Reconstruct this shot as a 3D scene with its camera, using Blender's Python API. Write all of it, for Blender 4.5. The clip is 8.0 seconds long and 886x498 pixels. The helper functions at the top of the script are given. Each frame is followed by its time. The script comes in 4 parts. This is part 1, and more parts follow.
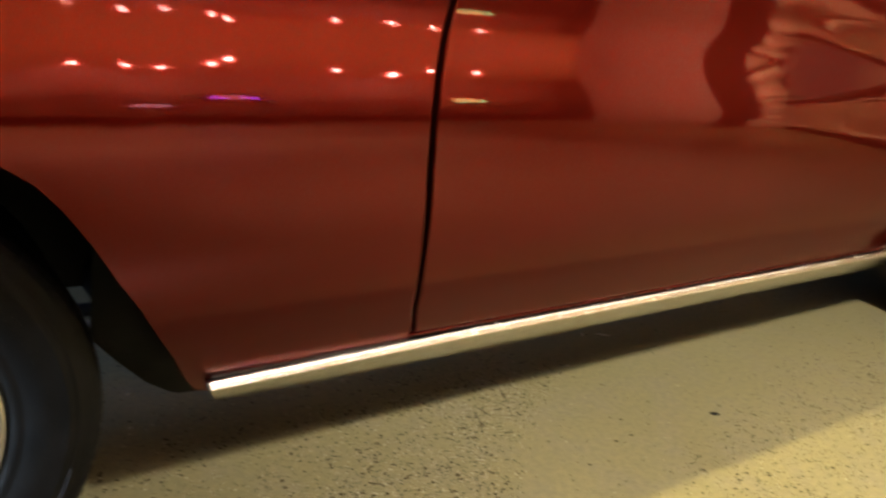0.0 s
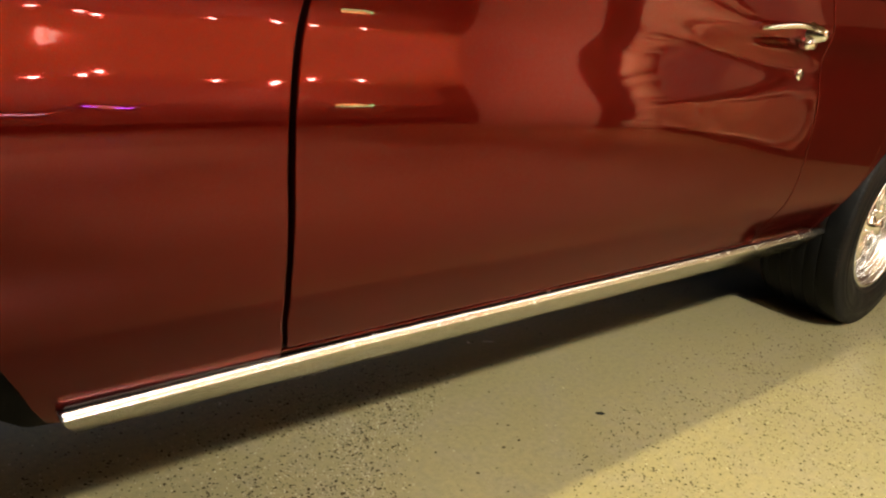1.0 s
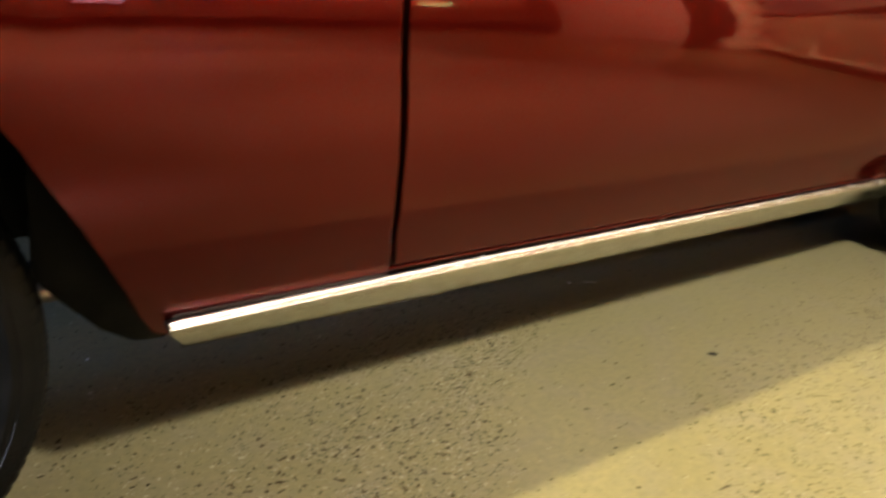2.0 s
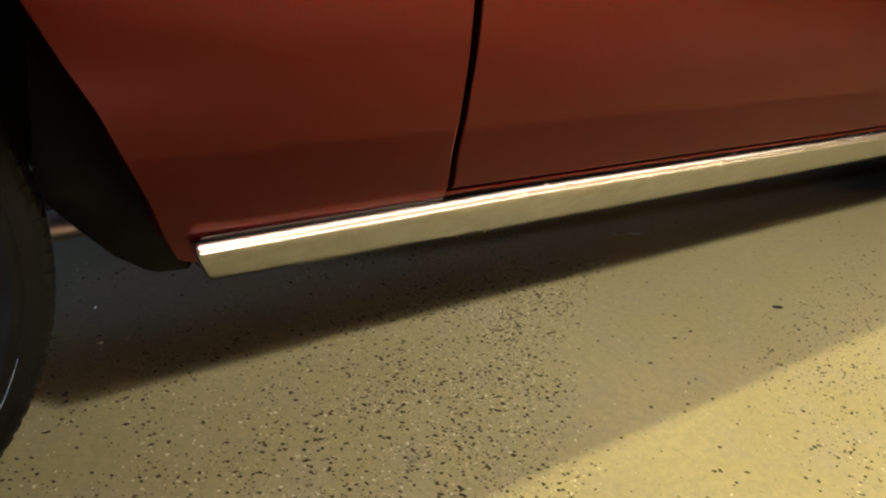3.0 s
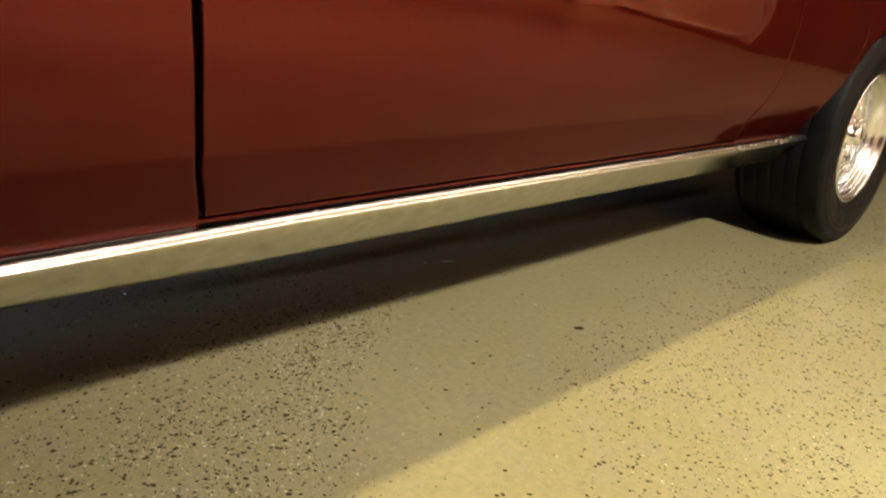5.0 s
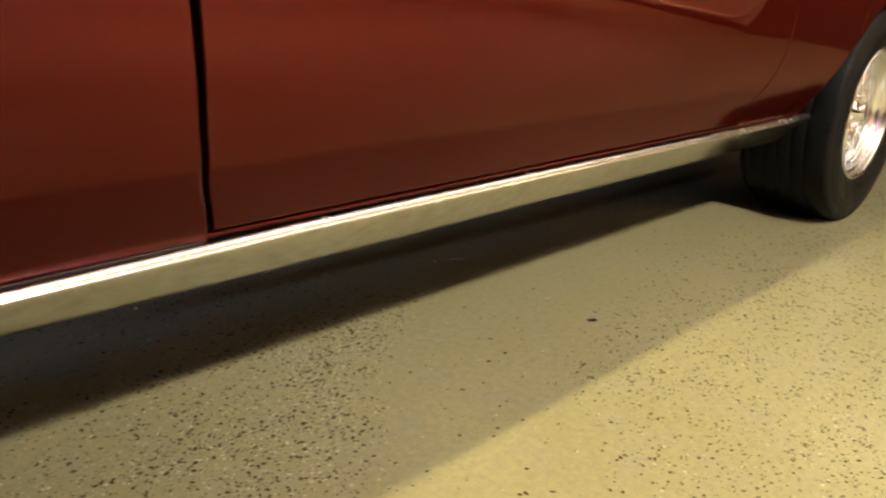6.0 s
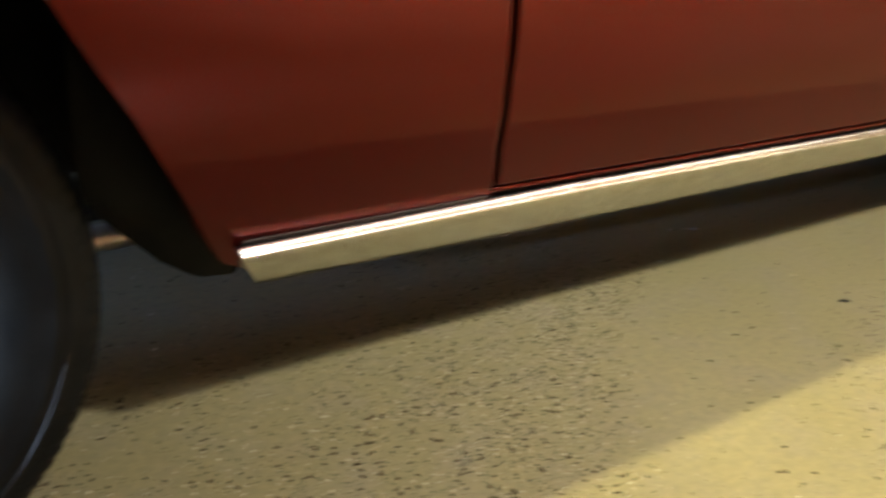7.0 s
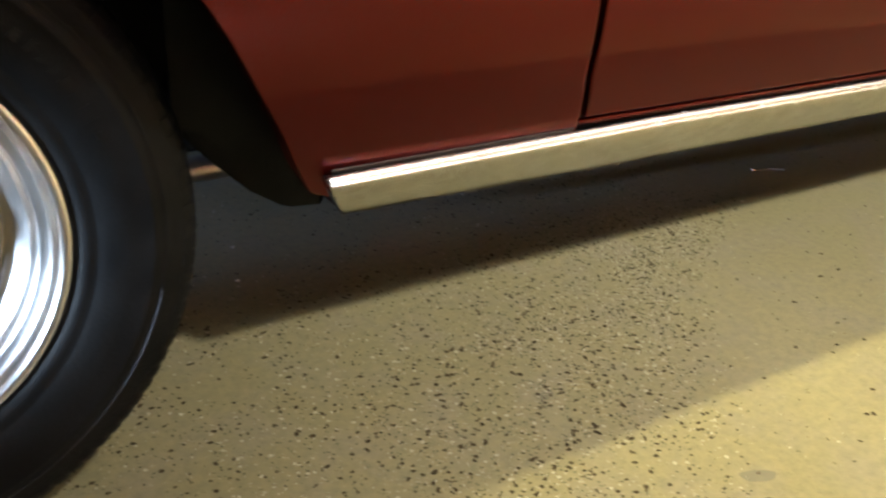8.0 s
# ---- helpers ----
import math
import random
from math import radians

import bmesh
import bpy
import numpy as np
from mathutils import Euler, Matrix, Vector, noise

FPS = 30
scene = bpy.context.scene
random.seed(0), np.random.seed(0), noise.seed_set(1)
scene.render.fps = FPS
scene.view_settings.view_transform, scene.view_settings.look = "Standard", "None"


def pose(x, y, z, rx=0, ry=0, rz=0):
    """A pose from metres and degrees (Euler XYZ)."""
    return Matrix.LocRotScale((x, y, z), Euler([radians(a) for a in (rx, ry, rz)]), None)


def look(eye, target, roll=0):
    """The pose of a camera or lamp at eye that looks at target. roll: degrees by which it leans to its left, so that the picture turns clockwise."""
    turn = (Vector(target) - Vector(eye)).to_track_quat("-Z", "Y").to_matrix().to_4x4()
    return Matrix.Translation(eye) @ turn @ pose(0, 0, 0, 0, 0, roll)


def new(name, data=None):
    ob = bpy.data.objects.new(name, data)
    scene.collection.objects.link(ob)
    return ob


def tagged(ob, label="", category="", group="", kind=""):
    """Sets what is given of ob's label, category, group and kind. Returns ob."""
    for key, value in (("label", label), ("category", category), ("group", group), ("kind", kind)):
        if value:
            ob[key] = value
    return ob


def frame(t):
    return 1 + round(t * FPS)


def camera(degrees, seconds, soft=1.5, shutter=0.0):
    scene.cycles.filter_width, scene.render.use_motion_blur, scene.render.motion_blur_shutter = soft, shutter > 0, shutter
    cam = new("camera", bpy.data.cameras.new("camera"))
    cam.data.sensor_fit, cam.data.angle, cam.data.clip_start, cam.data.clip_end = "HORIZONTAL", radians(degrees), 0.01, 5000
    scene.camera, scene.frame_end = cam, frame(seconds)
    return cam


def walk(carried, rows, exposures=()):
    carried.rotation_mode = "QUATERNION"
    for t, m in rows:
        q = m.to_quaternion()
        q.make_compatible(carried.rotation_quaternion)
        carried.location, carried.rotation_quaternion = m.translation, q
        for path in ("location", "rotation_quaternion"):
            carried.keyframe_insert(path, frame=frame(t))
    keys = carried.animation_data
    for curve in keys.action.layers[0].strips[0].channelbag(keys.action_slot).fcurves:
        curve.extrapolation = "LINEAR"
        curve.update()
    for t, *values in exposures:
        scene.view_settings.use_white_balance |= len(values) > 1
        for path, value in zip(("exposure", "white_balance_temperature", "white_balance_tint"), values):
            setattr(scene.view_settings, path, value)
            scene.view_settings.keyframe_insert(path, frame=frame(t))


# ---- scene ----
cam = camera(53.0, 8.0, soft=2.2, shutter=0.5)
PATH = [
    (0, (-0.429, -0.97, 0.934), (0.748, 0.489, 0.237), 9.0),
    (0.2, (-0.418, -0.976, 0.898), (0.827, 0.442, 0.234), 9.3),
    (0.5, (-0.397, -0.951, 0.898), (0.921, 0.385, 0.206), 9.0),
    (1, (-0.383, -0.968, 0.916), (0.98, 0.353, 0.286), 8.8),
    (1.5, (-0.387, -0.958, 0.892), (0.948, 0.385, 0.249), 8.2),
    (2, (-0.381, -0.915, 0.812), (0.839, 0.498, 0.096), 7.0),
    (2.2, (-0.374, -0.869, 0.77), (0.805, 0.563, 0.021), 6.6),
    (3.3, (-0.348, -0.769, 0.667), (0.888, 0.615, -0.081), 7.4),
    (3.5, (-0.344, -0.767, 0.663), (0.905, 0.613, -0.068), 7.6),
    (4, (-0.317, -0.785, 0.664), (0.972, 0.564, -0.055), 8.5),
    (4.3, (-0.294, -0.808, 0.673), (1.044, 0.505, -0.023), 8.7),
    (4.5, (-0.271, -0.832, 0.673), (1.116, 0.449, 0.013), 8.6),
    (4.7, (-0.256, -0.847, 0.67), (1.171, 0.397, 0.025), 9.1),
    (5.8, (-0.229, -0.829, 0.682), (1.227, 0.378, 0.029), 5.2),
    (6, (-0.24, -0.831, 0.678), (1.194, 0.398, 0.02), 5.2),
    (6.5, (-0.277, -0.829, 0.677), (1.051, 0.497, -0.014), 4.6),
    (6.8, (-0.301, -0.784, 0.698), (0.906, 0.612, -0.072), 5.4),
    (7, (-0.331, -0.774, 0.668), (0.779, 0.705, -0.093), 4.1),
    (7.2, (-0.349, -0.739, 0.673), (0.666, 0.772, -0.156), 3.8),
    (7.5, (-0.374, -0.75, 0.644), (0.598, 0.788, -0.186), 2.9),
    (7.7, (-0.376, -0.749, 0.642), (0.578, 0.791, -0.206), 2.6),
    (8, (-0.353, -0.761, 0.652), (0.619, 0.748, -0.231), 3.1),
]
walk(cam, [(t, look(eye, target, roll)) for t, eye, target, roll in PATH],
     exposures=[(0, -0.05, 6720, 10), (1.5, -0.04, 6600, 10), (3.5, -0.05, 6520, 10), (6.6, -0.05, 6450, 10), (7.4, 0.13, 6050, 10), (8, 0.15, 6040, 10)])

# ---- light and exposure ----
world = bpy.data.worlds.new("world")
scene.world = world
world.use_nodes = True
world.node_tree.nodes["Background"].inputs[0].default_value = (0.02, 0.018, 0.016, 1)
world.node_tree.nodes["Background"].inputs[1].default_value = 0.3


def spot_lamp(name, place, target, watts, colour, size, cone, blend=0.95):
    data = bpy.data.lights.new(name, "SPOT")
    data.energy, data.color, data.shadow_soft_size = watts, colour, size
    data.spot_size, data.spot_blend = radians(cone), blend
    ob = new(name, data)
    ob.matrix_world = look(place, target)
    return ob


WARM = (1.0, 0.87, 0.40)
SOFT = (1.0, 0.938, 0.76)
COOL = (0.66, 0.83, 1.0)
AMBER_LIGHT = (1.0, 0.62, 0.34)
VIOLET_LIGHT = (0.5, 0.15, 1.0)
LAMPS = [
    # place, target, watts, colour, source radius, cone
    ((0.7, -2.52, 3.25), (1.85, 0.1, 0.0), 1320, SOFT, 0.095, 72),
    ((-1.2, 0.02, 3.25), (1.85, -0.6, 0.0), 1100, WARM, 0.05, 57),
    ((-3.1, -0.85, 0.42), (-0.74, 0.0, 0.31), 2000, COOL, 0.06, 8.8, 0.5),
    # added cool fill that lifts the shade under the car, source unseen
    ((-4.6, 0.75, 0.55), (-0.1, 0.90, 0.0), 1700, (0.40, 0.56, 1.0), 0.08, 14, 0.6),
    # two added fill spots for the far floor and the partition, none seen
    ((3.2, -7.4, 3.3), (3.2, -7.6, 0.0), 1300, SOFT, 0.10, 104),
    ((5.0, -5.6, 3.3), (8.0, -5.0, 1.6), 1450, SOFT, 0.10, 120),
    # four added amber uplights that brighten the far ceiling, sources unseen
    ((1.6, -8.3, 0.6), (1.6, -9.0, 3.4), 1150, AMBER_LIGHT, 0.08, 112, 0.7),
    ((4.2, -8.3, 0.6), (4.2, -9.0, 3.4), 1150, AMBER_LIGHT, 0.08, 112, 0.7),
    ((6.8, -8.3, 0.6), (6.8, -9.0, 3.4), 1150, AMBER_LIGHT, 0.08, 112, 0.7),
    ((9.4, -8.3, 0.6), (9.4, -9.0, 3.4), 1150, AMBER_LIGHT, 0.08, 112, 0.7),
    # four added fill spots for the floor and counter mirrored in the paint
    ((0.9, -5.2, 3.3), (0.9, -5.3, 0.0), 3500, SOFT, 0.10, 96, 0.6),
    ((1.6, -2.95, 3.3), (1.6, -2.35, 0.0), 1800, SOFT, 0.10, 60, 0.6),
    ((3.7, -2.6, 3.3), (4.4, -2.2, 0.0), 570, WARM, 0.08, 82),
    ((3.7, -2.9, 3.3), (6.1, -3.2, 1.2), 1950, WARM, 0.08, 104),
    # added violet wash for the glow on the ceiling, source unseen
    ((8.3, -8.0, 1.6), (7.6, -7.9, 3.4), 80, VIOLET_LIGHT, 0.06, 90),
]
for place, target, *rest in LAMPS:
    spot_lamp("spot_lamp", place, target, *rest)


# added fill panel, unseen: softens the key and brightens the moulding's top
FILL_PANEL_PLACE, FILL_PANEL_SIZE = (3.1, -2.75, 3.30), (8.4, 0.42)
fill_panel_data = bpy.data.lights.new("fill_panel", "AREA")
fill_panel_data.shape, fill_panel_data.size, fill_panel_data.size_y = "RECTANGLE", *FILL_PANEL_SIZE
fill_panel_data.energy, fill_panel_data.color = 105, (1.0, 0.95, 0.85)
new("fill_panel", fill_panel_data).matrix_world = look(FILL_PANEL_PLACE, (3.1, -2.7501, 0.0))


# ---- materials ----
def material(name, colour, rough=0.5, metal=0.0, coat=0.0):
    m = bpy.data.materials.new(name)
    m.use_nodes = True
    b = m.node_tree.nodes["Principled BSDF"]
    b.inputs["Base Color"].default_value = (*colour, 1)
    b.inputs["Roughness"].default_value = rough
    b.inputs["Metallic"].default_value = metal
    b.inputs["Coat Weight"].default_value = coat
    b.inputs["Coat Roughness"].default_value = 0.03
    return m


def nodes_of(m):
    return m.node_tree.nodes, m.node_tree.links, m.node_tree.nodes["Principled BSDF"]


def add_noise(nt, links, scale, detail=4.0, rough=0.55, coords=None):
    n = nt.new("ShaderNodeTexNoise")
    n.inputs["Scale"].default_value, n.inputs["Detail"].default_value, n.inputs["Roughness"].default_value = scale, detail, rough
    if coords is not None:
        links.new(coords, n.inputs["Vector"])
    return n


def ramp(nt, links, source, stops):
    r = nt.new("ShaderNodeValToRGB")
    e = r.color_ramp.elements
    while len(e) < len(stops):
        e.new(0.5)
    for k, (p, c) in enumerate(stops):
        e[k].position, e[k].color = p, (*c, 1) if len(c) == 3 else c
    links.new(source, r.inputs[0])
    return r


def grey(v):
    return (v, v, v)


def varied(name, dark, light, scale, rough=(0.4, 0.6), metal=0.0, bump=0.0, bump_scale=80.0, coat=0.0):
    """A surface with two colours mixed by coarse and fine noise, uneven gloss and fine relief."""
    m = material(name, light, rough[0], metal, coat)
    nt, links, b = nodes_of(m)
    co = nt.new("ShaderNodeTexCoord").outputs["Object"]
    coarse = add_noise(nt, links, scale, 5, coords=co)
    fine = add_noise(nt, links, scale * 14, 3, coords=co)
    mix = nt.new("ShaderNodeMath")
    mix.operation = "MULTIPLY_ADD"
    mix.inputs[1].default_value = 0.35
    links.new(fine.outputs[0], mix.inputs[0])
    scaled = nt.new("ShaderNodeMath")
    scaled.operation = "MULTIPLY"
    scaled.inputs[1].default_value = 0.65
    links.new(coarse.outputs[0], scaled.inputs[0])
    links.new(scaled.outputs[0], mix.inputs[2])
    c = ramp(nt, links, mix.outputs[0], [(0.3, dark), (0.7, light)])
    links.new(c.outputs[0], b.inputs["Base Color"])
    r = ramp(nt, links, coarse.outputs[0], [(0.3, grey(rough[0])), (0.7, grey(rough[1]))])
    links.new(r.outputs[0], b.inputs["Roughness"])
    if bump:
        n = add_noise(nt, links, bump_scale, 4, coords=co)
        bp = nt.new("ShaderNodeBump")
        bp.inputs["Strength"].default_value, bp.inputs["Distance"].default_value = bump, 0.002
        links.new(n.outputs[0], bp.inputs["Height"])
        links.new(bp.outputs[0], b.inputs["Normal"])
    return m


def glow(name, colour, strength):
    m = material(name, (0.8, 0.8, 0.8), 0.4)
    b = m.node_tree.nodes["Principled BSDF"]
    b.inputs["Emission Color"].default_value = (*colour, 1)
    b.inputs["Emission Strength"].default_value = strength
    return m


def paint_material():
    """Deep red metallic paint: a tinted mirror-like lacquer over coarse red flake, under a clear coat."""
    m = material("red_paint", (0.3, 0.02, 0.01), 0.03, 0.85, 0.5)
    nt, links, b = nodes_of(m)
    flake = nt.new("ShaderNodeBsdfPrincipled")
    co = nt.new("ShaderNodeTexCoord").outputs["Object"]
    n = add_noise(nt, links, 2.2, 3, coords=co)
    lacquer = ramp(nt, links, n.outputs[0], [(0.3, (0.112, 0.0070, 0.0040)), (0.7, (0.130, 0.0082, 0.0047))])
    metal = ramp(nt, links, n.outputs[0], [(0.3, (0.060, 0.0024, 0.0013)), (0.7, (0.073, 0.0030, 0.0016))])
    wave = add_noise(nt, links, 4.2, 1, 0.35, coords=co)
    fine = add_noise(nt, links, 900, 1, 0.5, coords=co)
    bp = nt.new("ShaderNodeBump")
    bp.inputs["Strength"].default_value, bp.inputs["Distance"].default_value = 0.26, 0.004
    links.new(wave.outputs[0], bp.inputs["Height"])
    sparkle = nt.new("ShaderNodeBump")
    sparkle.inputs["Strength"].default_value, sparkle.inputs["Distance"].default_value = 0.15, 0.0002
    links.new(fine.outputs[0], sparkle.inputs["Height"])
    links.new(bp.outputs[0], sparkle.inputs["Normal"])
    for shader, colour, rough, normal in ((b, lacquer, 0.045, bp), (flake, metal, 0.36, sparkle)):
        links.new(colour.outputs[0], shader.inputs["Base Color"])
        links.new(normal.outputs[0], shader.inputs["Normal"])
        links.new(bp.outputs[0], shader.inputs["Coat Normal"])
        shader.inputs["Roughness"].default_value = rough
        shader.inputs["Metallic"].default_value = 0.85
        shader.inputs["Specular IOR Level"].default_value = 0.2
        shader.inputs["Specular Tint"].default_value = (0.8, 0.10, 0.06, 1)
        shader.inputs["Coat Weight"].default_value = 0.38
        shader.inputs["Coat Roughness"].default_value = 0.02
        shader.inputs["Coat IOR"].default_value = 1.45
    mix = nt.new("ShaderNodeMixShader")
    mix.inputs[0].default_value = 0.5
    links.new(b.outputs[0], mix.inputs[1])
    links.new(flake.outputs[0], mix.inputs[2])
    links.new(mix.outputs[0], nt["Material Output"].inputs["Surface"])
    return m


def floor_material():
    """Cream epoxy coat over broadcast paint chips: faint chips under the coat, cloudy tone, glossy."""
    m = material("epoxy_floor", (0.5, 0.4, 0.2), 0.3)
    nt, links, b = nodes_of(m)
    co = nt.new("ShaderNodeTexCoord").outputs["Object"]
    cloud = add_noise(nt, links, 2.3, 4, coords=co)
    base = ramp(nt, links, cloud.outputs[0], [(0.3, (0.165, 0.145, 0.076)), (0.7, (0.194, 0.170, 0.092))])
    scuff = add_noise(nt, links, 11, 5, 0.65, coords=co)
    dull = ramp(nt, links, scuff.outputs[0], [(0.46, grey(0.0)), (0.66, grey(0.75))])
    worn = nt.new("ShaderNodeMix")
    worn.data_type = "RGBA"
    links.new(dull.outputs[0], worn.inputs[0])
    links.new(base.outputs[0], worn.inputs[6])
    worn.inputs[7].default_value = (0.178, 0.157, 0.103, 1)
    vor = nt.new("ShaderNodeTexVoronoi")
    vor.inputs["Scale"].default_value = 260
    links.new(co, vor.inputs["Vector"])
    pick = ramp(nt, links, vor.outputs["Color"], [(0.0, (0.40, 0.39, 0.42)), (0.22, (0.74, 0.75, 0.66)), (0.5, grey(1.0)), (0.78, (1.10, 1.08, 1.20)), (1.0, (1.34, 1.32, 1.36))])
    spot = ramp(nt, links, vor.outputs["Distance"], [(0.26, grey(1.0)), (0.46, grey(0.0))])
    where = add_noise(nt, links, 4.0, 3, coords=co)
    much = ramp(nt, links, where.outputs[0], [(0.40, grey(0.22)), (0.60, grey(0.80))])
    amount = nt.new("ShaderNodeMath")
    amount.operation = "MULTIPLY"
    links.new(spot.outputs[0], amount.inputs[0])
    links.new(much.outputs[0], amount.inputs[1])
    mul = nt.new("ShaderNodeMix")
    mul.data_type, mul.blend_type = "RGBA", "MULTIPLY"
    links.new(amount.outputs[0], mul.inputs[0])
    links.new(worn.outputs[2], mul.inputs[6])
    links.new(pick.outputs[0], mul.inputs[7])
    grain = add_noise(nt, links, 70, 6, 0.75, coords=co)
    tone = ramp(nt, links, grain.outputs[0], [(0.28, (0.70, 0.70, 0.74)), (0.5, grey(1.0)), (0.74, (1.26, 1.24, 1.18))])
    mottle = nt.new("ShaderNodeMix")
    mottle.data_type, mottle.blend_type = "RGBA", "MULTIPLY"
    mottle.inputs[0].default_value = 0.9
    links.new(mul.outputs[2], mottle.inputs[6])
    links.new(tone.outputs[0], mottle.inputs[7])
    links.new(mottle.outputs[2], b.inputs["Base Color"])
    r = ramp(nt, links, cloud.outputs[0], [(0.3, grey(0.30)), (0.7, grey(0.42))])
    links.new(r.outputs[0], b.inputs["Roughness"])
    bp = nt.new("ShaderNodeBump")
    bp.inputs["Strength"].default_value, bp.inputs["Distance"].default_value = 0.12, 0.001
    rel = add_noise(nt, links, 60, 3, coords=co)
    links.new(rel.outputs[0], bp.inputs["Height"])
    links.new(bp.outputs[0], b.inputs["Normal"])
    return m


PAINT = paint_material()
FLOOR = floor_material()
CHROME = varied("chrome", (0.78, 0.78, 0.78), (0.86, 0.86, 0.85), 6, (0.05, 0.10), 1.0)
TRIM = varied("polished_trim", (0.58, 0.56, 0.50), (0.88, 0.87, 0.84), 34, (0.15, 0.21), 1.0, 0.012, 220)
BEAD = varied("satin_bead", (0.62, 0.61, 0.58), (0.76, 0.75, 0.72), 34, (0.23, 0.28), 1.0)
ALLOY = varied("polished_alloy", (0.74, 0.74, 0.75), (0.86, 0.86, 0.87), 12, (0.17, 0.25), 1.0)
RUBBER = varied("tyre_rubber", (0.002, 0.002, 0.0023), (0.0055, 0.0055, 0.0058), 18, (0.38, 0.54), 0.0, 0.25, 260)
# paler rubber that paints the highlight on the moulded sidewall ring
RUBBER_GLINT = varied("ring_glint_rubber", (0.003, 0.003, 0.0034), (0.009, 0.009, 0.0100), 9, (0.40, 0.60))
BLACK = varied("black_undercoat", (0.003, 0.003, 0.0034), (0.007, 0.007, 0.0078), 10, (0.6, 0.8), 0.0, 0.3, 120)
FLAT_BLACK = material("flat_black", (0.004, 0.004, 0.004), 0.85)
# colour of the shadow line painted above the sill moulding
SEAM_SHADE = varied("maroon_seam_shade", (0.010, 0.002, 0.0018), (0.020, 0.004, 0.003), 20, (0.6, 0.75))
STEEL = varied("pipe_steel", (0.35, 0.31, 0.24), (0.55, 0.49, 0.38), 14, (0.3, 0.45), 0.9)
RUBBER.node_tree.nodes["Principled BSDF"].inputs["Specular IOR Level"].default_value = 0.11
GLASS = material("tinted_glass", (0.02, 0.022, 0.022), 0.03)
CHIP_DARK = varied("dark_chip", (0.008, 0.006, 0.0035), (0.080, 0.060, 0.033), 90, (0.75, 0.9))
STAIN = varied("dull_stain", (0.105, 0.094, 0.066), (0.16, 0.142, 0.09), 60, (0.5, 0.7))
CHIP_LIGHT = varied("light_chip", (0.27, 0.25, 0.19), (0.46, 0.44, 0.36), 30, (0.3, 0.5))
DARKWOOD = varied("dark_panel", (0.050, 0.024, 0.015), (0.090, 0.044, 0.028), 3, (0.75, 0.9))
COUNTER = varied("brown_counter_paint", (0.34, 0.25, 0.17), (0.44, 0.33, 0.23), 2, (0.4, 0.6))
IVORY = varied("ivory_stone", (0.5, 0.44, 0.36), (0.68, 0.61, 0.5), 5, (0.5, 0.8), 0, 0.4, 30)
LENS = glow("lamp_lens", (1.0, 0.97, 0.92), 250)
RING_LIGHT = glow("ring_light", (1.0, 0.88, 0.72), 20)
VIOLET = glow("violet_tube", (0.25, 0.08, 1.0), 100)
AMBER = glow("amber_tube", (1.0, 0.7, 0.4), 8)
ICE = glow("ice_tube", (0.7, 0.75, 1.0), 28)
LIME = glow("lime_tube", (0.8, 1.0, 0.35), 45)
GREEN = glow("green_tube", (0.2, 1.0, 0.4), 50)
FARWALL = varied("dark_wall_paint", (0.52, 0.37, 0.30), (0.60, 0.44, 0.36), 0.8, (0.6, 0.8), 0, 0.1, 60)
CHIP_DARK.node_tree.nodes["Principled BSDF"].inputs["Specular IOR Level"].default_value = 0.08
for _m in (BLACK, FLAT_BLACK, DARKWOOD):
    _m.node_tree.nodes["Principled BSDF"].inputs["Specular IOR Level"].default_value = 0.22
BROWN_WALL = varied("brown_wall_paint", (0.16, 0.11, 0.075), (0.21, 0.15, 0.10), 1.2, (0.6, 0.8), 0, 0.1, 60)
WALL = varied("warm_wall_paint", (0.50, 0.36, 0.25), (0.58, 0.43, 0.30), 1.2, (0.6, 0.8), 0, 0.1, 60)
CEILING = varied("ceiling_paint", (0.50, 0.345, 0.21), (0.57, 0.40, 0.25), 1.0, (0.7, 0.85), 0, 0.1, 60)


# ---- building helpers ----
def mesh_of(name, bm, mat, smooth=True):
    me = bpy.data.meshes.new(name)
    bmesh.ops.recalc_face_normals(bm, faces=bm.faces)
    bm.to_mesh(me)
    bm.free()
    me.materials.append(mat)
    if smooth:
        me.shade_smooth()
    return me


def part(name, bm, mat, parent, label="", smooth=True):
    """One mesh object under a thing or a part."""
    ob = new(name, mesh_of(name, bm, mat, smooth))
    ob.parent = parent
    if label:
        ob["label"] = label
    return ob


def thing(name, label, category, group="", kind=""):
    return tagged(new(name), label, category, group, kind)


def solid(name, bm, mat, label, category="", kind="", smooth=False):
    return tagged(new(name, mesh_of(name, bm, mat, smooth)), label, category, "", kind)


def add_box(bm, x0, y0, z0, x1, y1, z1, bevel=0.0):
    m = Matrix.Translation(((x0 + x1) / 2, (y0 + y1) / 2, (z0 + z1) / 2)) @ Matrix.Diagonal((x1 - x0, y1 - y0, z1 - z0, 1))
    made = bmesh.ops.create_cube(bm, size=1, matrix=m)
    if bevel:
        edges = {e for v in made["verts"] for e in v.link_edges}
        bmesh.ops.bevel(bm, geom=list(edges), offset=bevel, segments=2, affect="EDGES", profile=0.5)


def box(*a, bevel=0.0):
    bm = bmesh.new()
    add_box(bm, *a, bevel=bevel)
    return bm


def sheet(bm, rows, closed=False):
    """Quads between rows of points; closed joins each row's end to its start."""
    grid = [[bm.verts.new(p) for p in row] for row in rows]
    for a, b in zip(grid, grid[1:]):
        n = len(a)
        for k in range(n if closed else n - 1):
            bm.faces.new((a[k], a[(k + 1) % n], b[(k + 1) % n], b[k]))
    return grid


